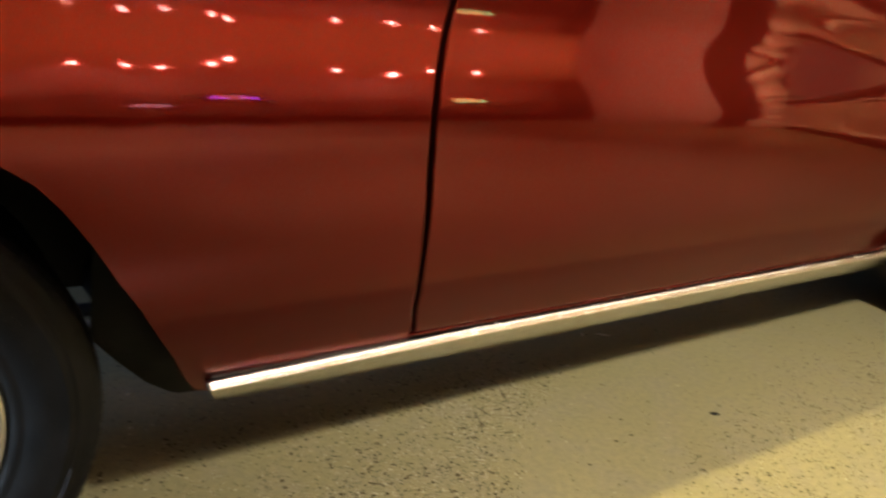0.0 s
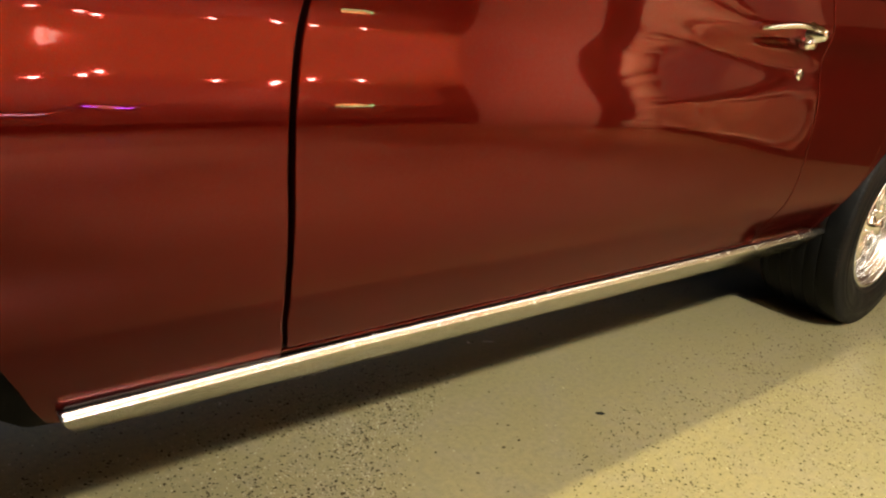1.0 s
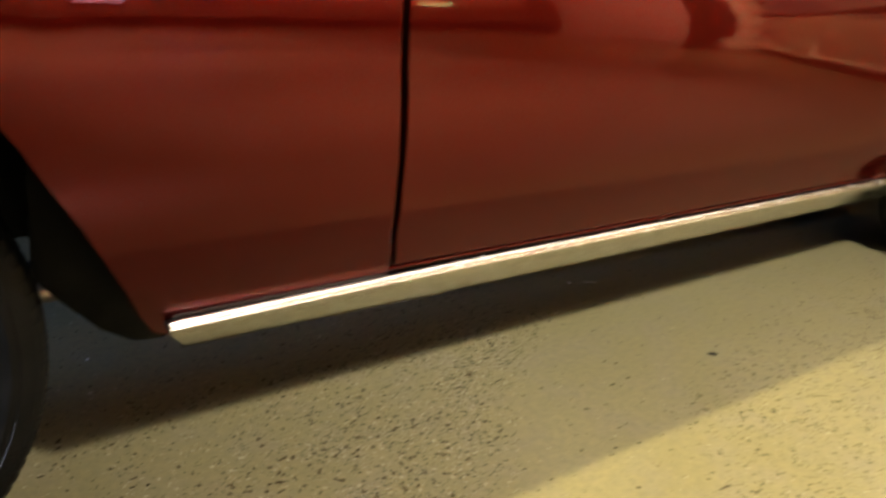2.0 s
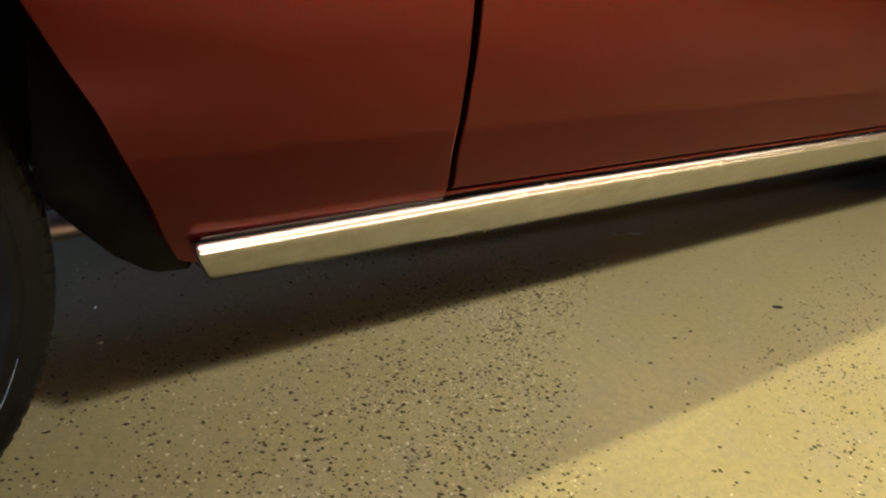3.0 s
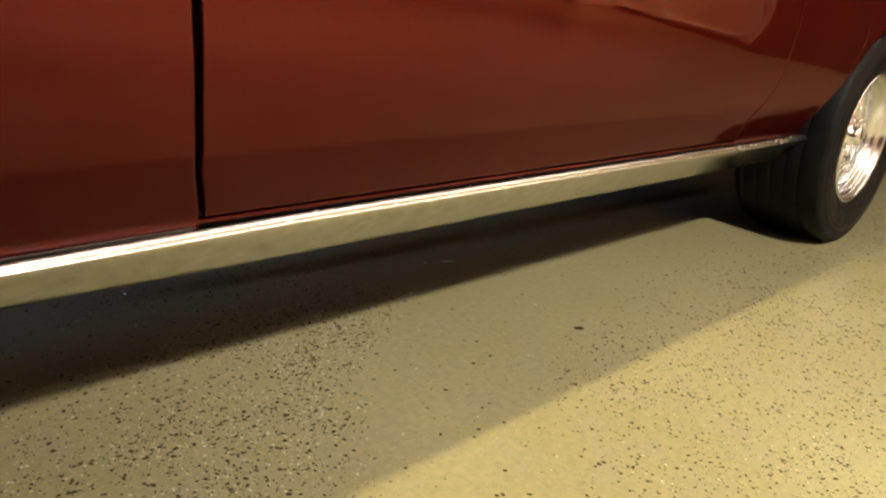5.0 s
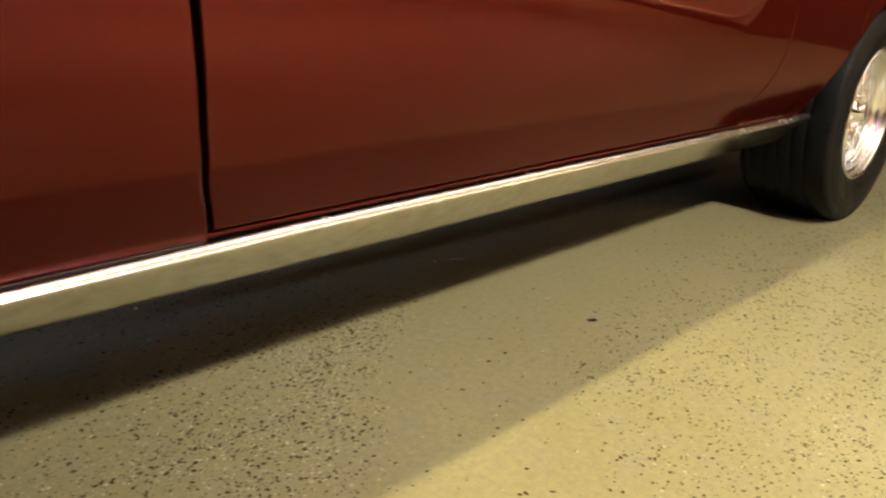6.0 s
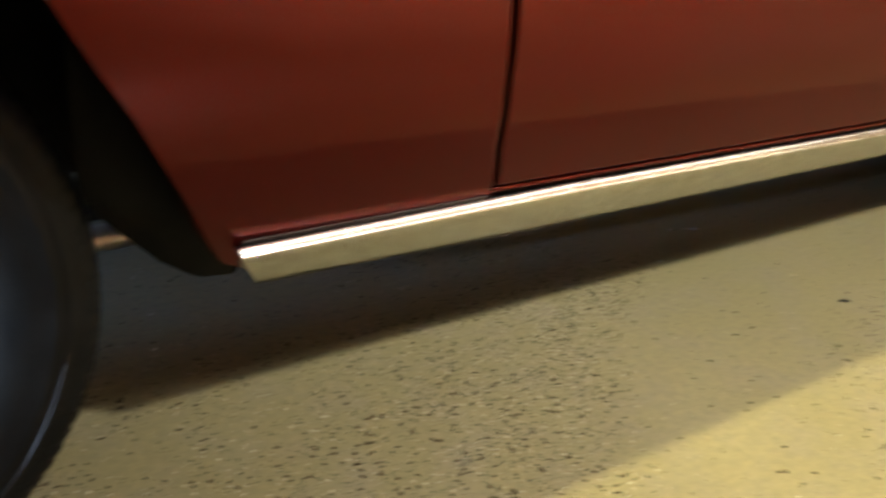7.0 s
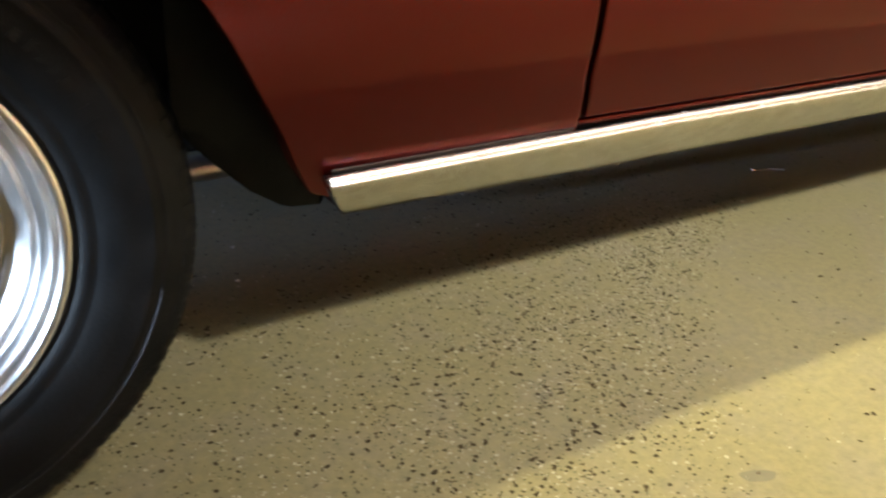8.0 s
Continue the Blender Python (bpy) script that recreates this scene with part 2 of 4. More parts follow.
def lathe(bm, outline, turns, axis_y=True):
    """Turn an outline of (radius, y) round the y axis."""
    rows = []
    for r, y in outline:
        rows.append([(r * math.cos(2 * math.pi * k / turns), y, r * math.sin(2 * math.pi * k / turns)) for k in range(turns)])
    sheet(bm, rows, closed=True)


def tube(bm, points, radius, sides=10, caps=True):
    pts = [Vector(p) for p in points]
    rows = []
    for k, p in enumerate(pts):
        d = (pts[min(k + 1, len(pts) - 1)] - pts[max(k - 1, 0)]).normalized()
        u = d.cross(Vector((0, 0, 1)))
        if u.length < 1e-3:
            u = d.cross(Vector((0, 1, 0)))
        u.normalize()
        v = d.cross(u)
        rows.append([p + radius * (math.cos(2 * math.pi * s / sides) * u + math.sin(2 * math.pi * s / sides) * v) for s in range(sides)])
    grid = sheet(bm, rows, closed=True)
    if caps:
        bm.faces.new(grid[0])
        bm.faces.new(grid[-1][::-1])


def interp(x, xs, ys):
    return float(np.interp(x, xs, ys))


def smooth_curve(xs, ys, width, lo, hi, n=400):
    """A table of values between knots, rounded over a width."""
    t = np.linspace(lo, hi, n)
    v = np.interp(t, xs, ys)
    k = max(1, int(width / (hi - lo) * n))
    pad = np.r_[np.full(k, v[0]), v, np.full(k, v[-1])]
    pad[:k] = v[0] - (np.arange(k, 0, -1)) * (v[1] - v[0])
    pad[-k:] = v[-1] + np.arange(1, k + 1) * (v[-1] - v[-2])
    out = np.convolve(pad, np.ones(2 * k + 1) / (2 * k + 1), "same")[k:-k]
    return t, out


# ---- the room ----
X0, X1, Y0, Y1, TOP = -8.0, 11.0, -11.0, 4.5, 3.4
floor = solid("floor", box(X0, Y0, -0.12, X1, Y1, 0.0), FLOOR, "cream epoxy floor with scattered dark and pale flakes", "floor", "structure")
# north and west walls stand unseen, coloured dark to cut bounce light
solid("wall_north", box(X0, Y1, 0, X1, Y1 + 0.15, TOP), DARKWOOD, "plain dark wall", "wall", "structure")
solid("wall_south", box(X0, Y0 - 0.15, 0, X1, Y0, TOP), FARWALL, "warm painted wall across the showroom", "wall", "structure")
solid("wall_west", box(X0 - 0.15, Y0 - 0.15, 0, X0, Y1 + 0.15, TOP), BROWN_WALL, "plain brown painted wall", "wall", "structure")
solid("wall_east", box(X1, Y0 - 0.15, 0, X1 + 0.15, Y1 + 0.15, TOP), BROWN_WALL, "plain brown painted wall", "wall", "structure")
ceiling = solid("ceiling", box(X0 - 0.15, Y0 - 0.15, TOP, X1 + 0.15, Y1 + 0.15, TOP + 0.15), CEILING, "warm tan painted ceiling", "ceiling", "structure")
solid("wall_partition", box(8.0, -7.4, 0, 8.15, -5.3, TOP), WALL, "plain warm painted partition wall", "wall", "structure")
solid("baseboard", box(X0, Y0, 0.0, X1, Y0 + 0.03, 0.55), DARKWOOD, "dark panelled base along the far wall", "baseboard", "structure")


def downlight(x, y):
    """A recessed ceiling lamp: trim ring, inner cone and a bright lens."""
    t = thing("downlight", "small round recessed ceiling lamp, lit", "lamp", "ceiling lamps")
    bm = bmesh.new()
    lathe(bm, [(0.056, 0.0), (0.082, -0.004), (0.086, 0.0), (0.084, 0.004), (0.058, 0.02)], 24)
    part("ring", bm, CHROME, t)
    bm = bmesh.new()
    lathe(bm, [(0.0005, -0.034), (0.022, -0.031), (0.040, -0.022), (0.052, -0.008), (0.056, 0.004)], 24)
    part("lens", bm, LENS, t, "glowing lamp lens")
    t.matrix_basis = Matrix.Translation((x, y, TOP - 0.006)) @ Matrix.Rotation(math.pi / 2, 4, "X")
    return t


# the last five places hold added fill spots; no lamp is seen there
for lx, ly in ((4.10, -9.5), (4.07, -9.95), (3.6, -10.3), (3.1, -10.2), (6.0, -10.1), (6.95, -10.1), (7.1, -10.4), (7.35, -9.7), (8.35, -9.8), (2.5, -10.6), (1.5, -10.2), (0.7, -2.52), (-1.2, 0.02), (3.2, -7.4), (5.0, -5.6), (3.7, -2.6), (0.9, -5.2), (1.6, -2.95)):
    downlight(lx, ly)


def ring_light(x, y):
    t = thing("ceiling_panel_lamp", "square ring-shaped ceiling lamp, lit", "lamp")
    bm = bmesh.new()
    a, b = 0.26, 0.225
    for x0, y0, x1, y1 in ((-a, -a, a, -b), (-a, b, a, a), (-a, -b, -b, b), (b, -b, a, b)):
        add_box(bm, x0, y0, -0.012, x1, y1, 0.0)
    part("tube_ring", bm, RING_LIGHT, t, "soft white glowing ring")
    part("housing", box(-0.25, -0.25, 0.0, 0.25, 0.25, 0.04, bevel=0.008), CEILING, t)
    t.matrix_basis = Matrix.Translation((x, y, TOP - 0.04)) @ Matrix.Rotation(radians(35), 4, "Z") @ Matrix.Diagonal((1.9, 0.8, 1.0, 1.0))
    return t


ring_light(3.2, -7.6)


def neon_sign(name, x, y, z, bars, label):
    """Glowing tubes on a dark board, on the far wall."""
    t = thing(name, label, "neon sign")
    w = max(abs(b[0]) + abs(b[2]) for b in bars) + 0.06
    part("board", box(-w, -0.04, -0.22, w, 0.0, 0.22, bevel=0.01), FLAT_BLACK, t)
    for bx, bz, half, mat in bars:
        bm = bmesh.new()
        if half > 0:
            tube(bm, [(bx - half, 0.03, bz), (bx, 0.035, bz), (bx + half, 0.03, bz)], 0.034, 10)
        else:
            # an open loop, rounded at one end
            tube(bm, [(bx + half, 0.03, bz - 0.10), (bx, 0.03, bz - 0.11), (bx - half * 0.8, 0.03, bz - 0.08), (bx - half, 0.03, bz), (bx - half * 0.8, 0.03, bz + 0.08)], 0.030, 10)
        part("tube", bm, mat, t)
    t.matrix_basis = Matrix.Translation((x, y, z))
    return t


neon_sign("neon_sign", 4.65, Y0 + 0.05, 2.05, [(-0.24, 0.0, 0.10, VIOLET), (0.24, 0.03, 0.14, VIOLET), (0.0, 0.08, 0.16, AMBER), (0.0, -0.07, 0.18, AMBER)], "violet and amber glowing sign on the far wall")
neon_sign("neon_sign", 3.5, Y0 + 0.05, 1.45, [(0.0, 0.0, 0.3, ICE)], "pale blue glowing tube sign on the far wall")
neon_sign("neon_sign", 8.9, Y0 + 0.05, 2.1, [(-0.08, 0.10, 0.26, LIME), (0.0, 0.02, -0.34, GREEN)], "yellow-green glowing tube sign on the far wall")


def display_counter():
    """A long low counter set at an angle, with two rounded frames on its face and a dark end."""
    t = thing("display_counter", "long brown counter with two pale rounded frames on its face", "counter")
    plan = [(5.88, -3.46), (3.95, -1.35), (4.65, -0.45), (6.55, -2.80)]
    bm = bmesh.new()
    rows = [[(x, y, z) for x, y in plan] for z in (0.10, 1.10)]
    g = sheet(bm, rows, closed=True)
    bm.faces.new(g[1])
    bm.faces.new(g[0][::-1])
    part("body", bm, COUNTER, t, smooth=False)
    grown = [(5.86, -3.53), (3.86, -1.36), (4.62, -0.36), (6.62, -2.80)]
    for name, z0, z1, outline in (("plinth", 0.0, 0.10, [(5.92, -3.43), (4.0, -1.32), (4.66, -0.5), (6.52, -2.80)]), ("top", 1.10, 1.15, grown)):
        bm = bmesh.new()
        g = sheet(bm, [[(x, y, z) for x, y in outline] for z in (z0, z1)], closed=True)
        bm.faces.new(g[1])
        bm.faces.new(g[0][::-1])
        part(name, bm, DARKWOOD, t, smooth=False)
    # dark end panel, standing proud of the end
    bm = bmesh.new()
    g = sheet(bm, [[(3.925, -1.34, z), (3.88, -0.45, z), (4.6, -0.40, z), (4.63, -0.44, z)] for z in (0.0, 1.09)], closed=True)
    bm.faces.new(g[1])
    part("end_panel", bm, DARKWOOD, t, "dark end panel", smooth=False)
    along, out = Vector((-0.675, 0.738, 0.0)), Vector((-0.738, -0.675, 0.0))
    for s0, s1 in ((2.2, 3.05), (3.4, 4.72)):
        pts = []
        for s, z, a0 in ((s1 - 0.14, 0.86, 0), (s0 + 0.14, 0.86, 90), (s0 + 0.14, 0.30, 180), (s1 - 0.14, 0.30, 270)):
            for k in range(7):
                a = radians(a0 + 15 * k)
                q = Vector((7.2, -4.9, 0.0)) + along * (s + 0.14 * math.cos(a)) + out * 0.012
                pts.append((q.x, q.y, z + 0.14 * math.sin(a)))
        bm = bmesh.new()
        tube(bm, pts + [pts[0]], 0.022, 8, caps=False)
        part("frame", bm, IVORY, t, "pale rounded frame")
    t.matrix_basis = Matrix.Translation((0.12, 0.16, 0.0))
    return t


display_counter()
solid("wall_panelled", box(8.0, -5.25, 0, 8.15, -4.45, TOP), DARKWOOD, "plain dark wall", "wall", "structure")
solid("wall_brown", box(8.0, -4.45, 0, 8.15, -3.1, TOP), BROWN_WALL, "plain brown painted wall", "wall", "structure")
solid("wall_panelled_east", box(8.0, -3.1, 0, 8.15, -0.5, TOP), DARKWOOD, "plain dark wall", "wall", "structure")


# made-up fitting round the fill panel, out of view
def fill_panel_fitting(place, size):
    t = thing("ceiling_panel_lamp", "long shallow ceiling lamp with a white frame, added unseen as fill", "lamp")
    (x, y, z), (w, h) = place, size
    bm = bmesh.new()
    for x0, y0, x1, y1 in ((-w / 2 - 0.03, -h / 2 - 0.03, w / 2 + 0.03, -h / 2), (-w / 2 - 0.03, h / 2, w / 2 + 0.03, h / 2 + 0.03), (-w / 2 - 0.03, -h / 2, -w / 2, h / 2), (w / 2, -h / 2, w / 2 + 0.03, h / 2)):
        add_box(bm, x0, y0, -0.01, x1, y1, 0.06)
    part("frame", bm, IVORY, t)
    part("tray", box(-w / 2, -h / 2, 0.05, w / 2, h / 2, 0.06), IVORY, t)
    t.matrix_basis = Matrix.Translation((x, y, z + 0.035))
    return t


fill_panel_fitting(FILL_PANEL_PLACE, FILL_PANEL_SIZE)


def unseen_stand_lamp(x, y, z):
    """An unseen lamp on a three-legged stand, added for the cool light sources."""
    t = thing("unseen_stand_lamp", "black lamp on a three-legged stand, added out of view, lit", "lamp")
    bm = bmesh.new()
    tube(bm, [(0, 0, z - 0.24), (0, 0, z - 0.10)], 0.014, 12)
    part("pole", bm, FLAT_BLACK, t)
    for k in range(3):
        a = 2 * math.pi * k / 3
        bm = bmesh.new()
        tube(bm, [(0, 0, z - 0.16), (0.20 * math.cos(a), 0.20 * math.sin(a), 0.5 * z - 0.07), (0.36 * math.cos(a), 0.36 * math.sin(a), 0.010)], 0.010, 10)
        part("leg", bm, FLAT_BLACK, t)
    bm = bmesh.new()
    lathe(bm, [(0.001, 0.16), (0.05, 0.15), (0.07, 0.10), (0.09, 0.0), (0.10, -0.05), (0.094, -0.05), (0.085, 0.0)], 24)
    bmesh.ops.rotate(bm, verts=bm.verts, cent=(0, 0, 0), matrix=Matrix.Rotation(radians(100), 3, "Z"))
    for v in bm.verts:
        v.co += Vector((-0.13, 0.0, z))
    part("head", bm, FLAT_BLACK, t)
    t.matrix_basis = Matrix.Translation((x, y, 0.0))
    return t


unseen_stand_lamp(-3.1, -0.85, 0.42)
# this stand holds the added cool fill under the car
unseen_stand_lamp(-4.75, 0.75, 0.55)


def stone_column(x, y):
    """A pale carved column: a square plinth, stacked turned drums and a wide capital."""
    t = thing("stone_column", "pale rough stone column standing on the floor", "column")
    part("base", box(-0.24, -0.24, 0.0, 0.24, 0.24, 0.26, bevel=0.03), IVORY, t)
    for k in range(5):
        z0, h = 0.26 + 0.52 * k, 0.52
        bm = bmesh.new()
        lathe(bm, [(0.001, 0.0), (0.15, 0.002), (0.19, 0.03), (0.20, 0.08), (0.17, 0.14), (0.155, 0.26), (0.17, 0.38), (0.20, 0.44), (0.19, 0.49), (0.15, h - 0.002), (0.001, h)], 16)
        for v in bm.verts:
            v.co = Vector((v.co.x, v.co.z, z0 + v.co.y))
        part("drum", bm, IVORY, t)
    part("capital", box(-0.26, -0.26, 2.86, 0.26, 0.26, TOP - 0.002, bevel=0.04), IVORY, t)
    t.matrix_basis = Matrix.Translation((x, y, 0.0)) @ Matrix.Rotation(0.74, 4, "Z")
    return t


stone_column(6.27, -3.56)


def wooden_post(x, y):
    t = thing("wooden_post", "dark stained square wooden post from floor to ceiling", "post")
    part("shaft", box(-0.09, -0.09, 0.12, 0.09, 0.09, TOP - 0.10, bevel=0.015), DARKWOOD, t)
    part("foot", box(-0.11, -0.11, 0.0, 0.11, 0.11, 0.12, bevel=0.015), DARKWOOD, t)
    part("cap", box(-0.11, -0.11, TOP - 0.10, 0.11, 0.11, TOP - 0.002, bevel=0.015), DARKWOOD, t)
    t.matrix_basis = Matrix.Translation((x, y, 0.0)) @ Matrix.Rotation(0.74, 4, "Z")
    return t


wooden_post(6.07, -3.90)


def added_uplighter(x, y, z):
    """An added floor lamp, unseen, its bowl open to the ceiling for uplight."""
    t = thing("added_floor_lamp", "slim dark floor lamp with an upturned bowl, added unseen to light the ceiling", "lamp", "floor lamps across the room")
    bm = bmesh.new()
    lathe(bm, [(0.001, 0.0), (0.14, 0.0), (0.14, -0.012), (0.13, -0.02), (0.02, -0.026), (0.001, -0.026)], 28)
    bmesh.ops.rotate(bm, verts=bm.verts, cent=(0, 0, 0), matrix=Matrix.Rotation(-math.pi / 2, 3, "X"))
    part("base", bm, FLAT_BLACK, t)
    bm = bmesh.new()
    tube(bm, [(0, 0, 0.02), (0, 0, z - 0.1)], 0.012, 12)
    part("pole", bm, FLAT_BLACK, t)
    bm = bmesh.new()
    rows = []
    for r, h in ((0.014, -0.1), (0.06, -0.09), (0.10, -0.04), (0.115, -0.005), (0.110, -0.005), (0.095, -0.04), (0.05, -0.085)):
        rows.append([(r * math.cos(2 * math.pi * k / 24), r * math.sin(2 * math.pi * k / 24), z + h) for k in range(24)])
    sheet(bm, rows, closed=True)
    part("bowl", bm, FLAT_BLACK, t)
    t.matrix_basis = Matrix.Translation((x, y, 0.0))
    return t


# unseen fittings for the added ceiling wash
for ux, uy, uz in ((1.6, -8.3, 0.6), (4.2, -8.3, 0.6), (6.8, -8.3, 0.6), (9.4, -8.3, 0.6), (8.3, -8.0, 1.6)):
    added_uplighter(ux, uy, uz)

# ---- the car ----
MID = 0.86      # the car's centre line
WHEELS = [(-0.450, 0.0), (2.46, -0.065)]  # x and outer face of the front and rear wheel
TYRE_R = 0.315

# slope of the body side by height, in degrees: along the fender and the front of the door, and along the rear,
# where a crease runs under the handle
TZ, TS = smooth_curve([0.20, 0.30, 0.335, 0.43, 0.50, 0.56, 0.62, 0.67, 0.70, 0.712, 0.724, 0.74, 0.77, 0.80, 0.815, 0.832, 0.85, 0.88, 0.93, 1.0], [-44, -42, -36, -31, -21, -10, -3, 1, 4.2, 7.5, 10.6, 12.4, 14, 13.3, 11.2, 6, 2.5, 1, 1, 4], 0.010, 0.20, 1.0)
_, TS_REAR = smooth_curve([0.20, 0.30, 0.335, 0.43, 0.50, 0.56, 0.62, 0.67, 0.70, 0.712, 0.73, 0.77, 0.79, 0.805, 0.82, 0.838, 0.852, 0.866, 0.882, 0.91, 1.0], [-44, -42, -36, -31, -20.4, -9.2, -2.1, 1.7, 4.5, 7.0, 11, 12.5, 10, 2, -12, -23, -17, -2, 8, 11, 10], 0.010, 0.20, 1.0)


def profile(slopes):
    y = np.cumsum(np.tan(np.radians(slopes))) * (TZ[1] - TZ[0])
    return y - np.interp(0.326, TZ, y)


SIDE_Y, SIDE_REAR = profile(TS), profile(TS_REAR)


def side(z, x=1.0):
    """How far the body side stands from the sill line at height z; it draws in towards both ends."""
    share = min(1.0, max(0.0, (x - 0.95) / 0.65))
    share *= share * (3 - 2 * share)
    y = interp(z, TZ, SIDE_Y) * (1 - share) + interp(z, TZ, SIDE_REAR) * share
    if x < -0.9:
        y += 0.16 * (-0.9 - x) ** 2
    if x > 3.0:
        y += 0.16 * (x - 3.0) ** 2
    if 1.9 < x < 3.0:
        # the rear arch flares out
        d = math.hypot(max(0.0, abs(x - 2.49) - 0.06), max(0.0, z - 0.33)) - 0.30
        y -= 0.016 * math.exp(-(max(0.0, d) / 0.055) ** 2)
    return y


GAP_F = smooth_curve([0.22, 0.33, 0.37, 0.41, 0.45, 0.49, 0.54, 0.58, 0.64, 0.70, 0.75, 0.80, 0.84, 0.95], [0.375, 0.3165, 0.296, 0.272, 0.257, 0.242, 0.229, 0.221, 0.211, 0.207, 0.211, 0.220, 0.231, 0.26], 0.018, 0.22, 0.95)
GAP_R = smooth_curve([0.22, 0.326, 0.357, 0.39, 0.415, 0.436, 0.463, 0.49, 0.53, 0.57, 0.61, 0.70, 0.75, 0.81, 0.86, 0.95], [1.80, 1.716, 1.682, 1.652, 1.645, 1.652, 1.652, 1.643, 1.627, 1.618, 1.610, 1.600, 1.602, 1.600, 1.59, 1.57], 0.014, 0.22, 0.95)


def gap_front(z):
    return interp(z, *GAP_F)


def gap_rear(z):
    return interp(z, *GAP_R)


ARCH_F = ([-0.93, -0.88, -0.80, -0.70, -0.58, -0.45, -0.36, -0.30, -0.269, -0.243, -0.218, -0.188, -0.155, -0.13, -0.11, -0.087, -0.065, -0.04, -0.01, 0.013],
          [0.275, 0.39, 0.52, 0.61, 0.67, 0.69, 0.688, 0.676, 0.663, 0.645, 0.618, 0.577, 0.523, 0.487, 0.453, 0.416, 0.380, 0.335, 0.290, 0.257])
ARCH_R = ([2.045, 2.046, 2.050, 2.064, 2.10, 2.17, 2.27, 2.40, 2.56, 2.66, 2.74, 2.80, 2.84],
          [0.32, 0.42, 0.48, 0.53, 0.58, 0.625, 0.655, 0.668, 0.658, 0.62, 0.55, 0.44, 0.32])
SILL, BELT = 0.3320, 0.955
GAP = 0.0049


def held(rows, width):
    """Add a row close to either end, so that the rounding stays at the rim."""
    def near(a, b):
        d = max((Vector(p) - Vector(q)).length for p, q in zip(a, b))
        f = min(0.5, width / d)
        return [Vector(p).lerp(Vector(q), f) for p, q in zip(a, b)]
    return [rows[0], near(rows[0], rows[1]), *rows[1:-1], near(rows[-1], rows[-2]), rows[-1]]


def panel(columns, flip=False, z_count=64, lip=0.0015):
    """A pressed panel. columns: x as a function of z, bottom z, top z. Its rim is turned in."""
    bm = bmesh.new()
    rows = []
    for fx, zb, zt in columns:
        col = []
        for k in range(z_count + 1):
            z = zb + (zt - zb) * k / z_count
            x = fx(z)
            col.append(Vector((x, side(z, x), z)))
        rows.append(col)
    rows = held(rows, 0.003)
    rows = [list(c) for c in zip(*held([list(c) for c in zip(*rows)], 0.003))]
    sheet(bm, rows)
    rim = [e for e in bm.edges if e.is_boundary]
    made = bmesh.ops.extrude_edge_only(bm, edges=rim)
    for v in made["geom"]:
        if isinstance(v, bmesh.types.BMVert):
            v.co.y += lip
    outer = [e for e in made["geom"] if isinstance(e, bmesh.types.BMEdge) and e.is_boundary]
    made = bmesh.ops.extrude_edge_only(bm, edges=outer)
    for v in made["geom"]:
        if isinstance(v, bmesh.types.BMVert):
            v.co.y += 0.025
    if flip:
        for v in bm.verts:
            v.co.y = 2 * MID - v.co.y
    return bm


def shear(x, edge, edge0, share):
    return lambda z: x + share * (edge(z) - edge0)


def fender_columns():
    cols = []
    edge0 = gap_front(0.6) - GAP
    xs = sorted(set(ARCH_F[0]) | set(np.round(np.linspace(-1.32, -0.93, 10), 3)) | {0.022, 0.034} | set(np.round(np.linspace(0.05, edge0, 11), 4)))
    for x in xs:
        if x <= ARCH_F[0][0]:
            zb = 0.275 + 0.2 * max(0.0, (ARCH_F[0][0] - x))
        else:
            zb = interp(x, *ARCH_F) if x <= 0.013 else interp(x, [0.013, 0.05, 0.1], [0.262, 0.245, 0.242])
        share = max(0.0, (x + 0.1) / (edge0 + 0.1)) ** 1.3 if x > 0.0 else 0.0
        cols.append((shear(x, gap_front, gap_front(0.6), share), zb, BELT))
    return cols


def door_columns(n=44):
    return [(lambda z, u=u: (gap_front(z) + GAP) * (1 - u) + (gap_rear(z) - GAP * 0.33) * u, SILL + 0.0125, BELT) for u in [k / n for k in range(n + 1)]]


def quarter_columns():
    cols = []
    edge0 = gap_rear(0.6) + GAP * 0.33
    xs = sorted(set(np.round(np.linspace(edge0, 2.040, 12), 4)) | set(ARCH_R[0]) | set(np.round(np.linspace(2.86, 3.85, 12), 3)))
    for x in xs:
        if x < ARCH_R[0][0]:
            zb = SILL - 0.004
        elif x <= ARCH_R[0][-1]:
            zb = interp(x, *ARCH_R)
        else:
            zb = 0.32 + 0.12 * (x - 2.84)
        share = max(0.0, 1 - (x - edge0) / 0.48) ** 1.3
        cols.append((shear(x, gap_rear, gap_rear(0.6), share), zb, BELT))
    return cols


def swept(bm, outline, stations, shift=None):
    """Sweep an outline of (y, z) along x; shift(x, y, z) may move the points."""
    rows = [[(x + (shift(k, y, z) if shift else 0.0), y, z) for y, z in outline] for k, x in enumerate(stations)]
    return sheet(bm, rows, closed=True)


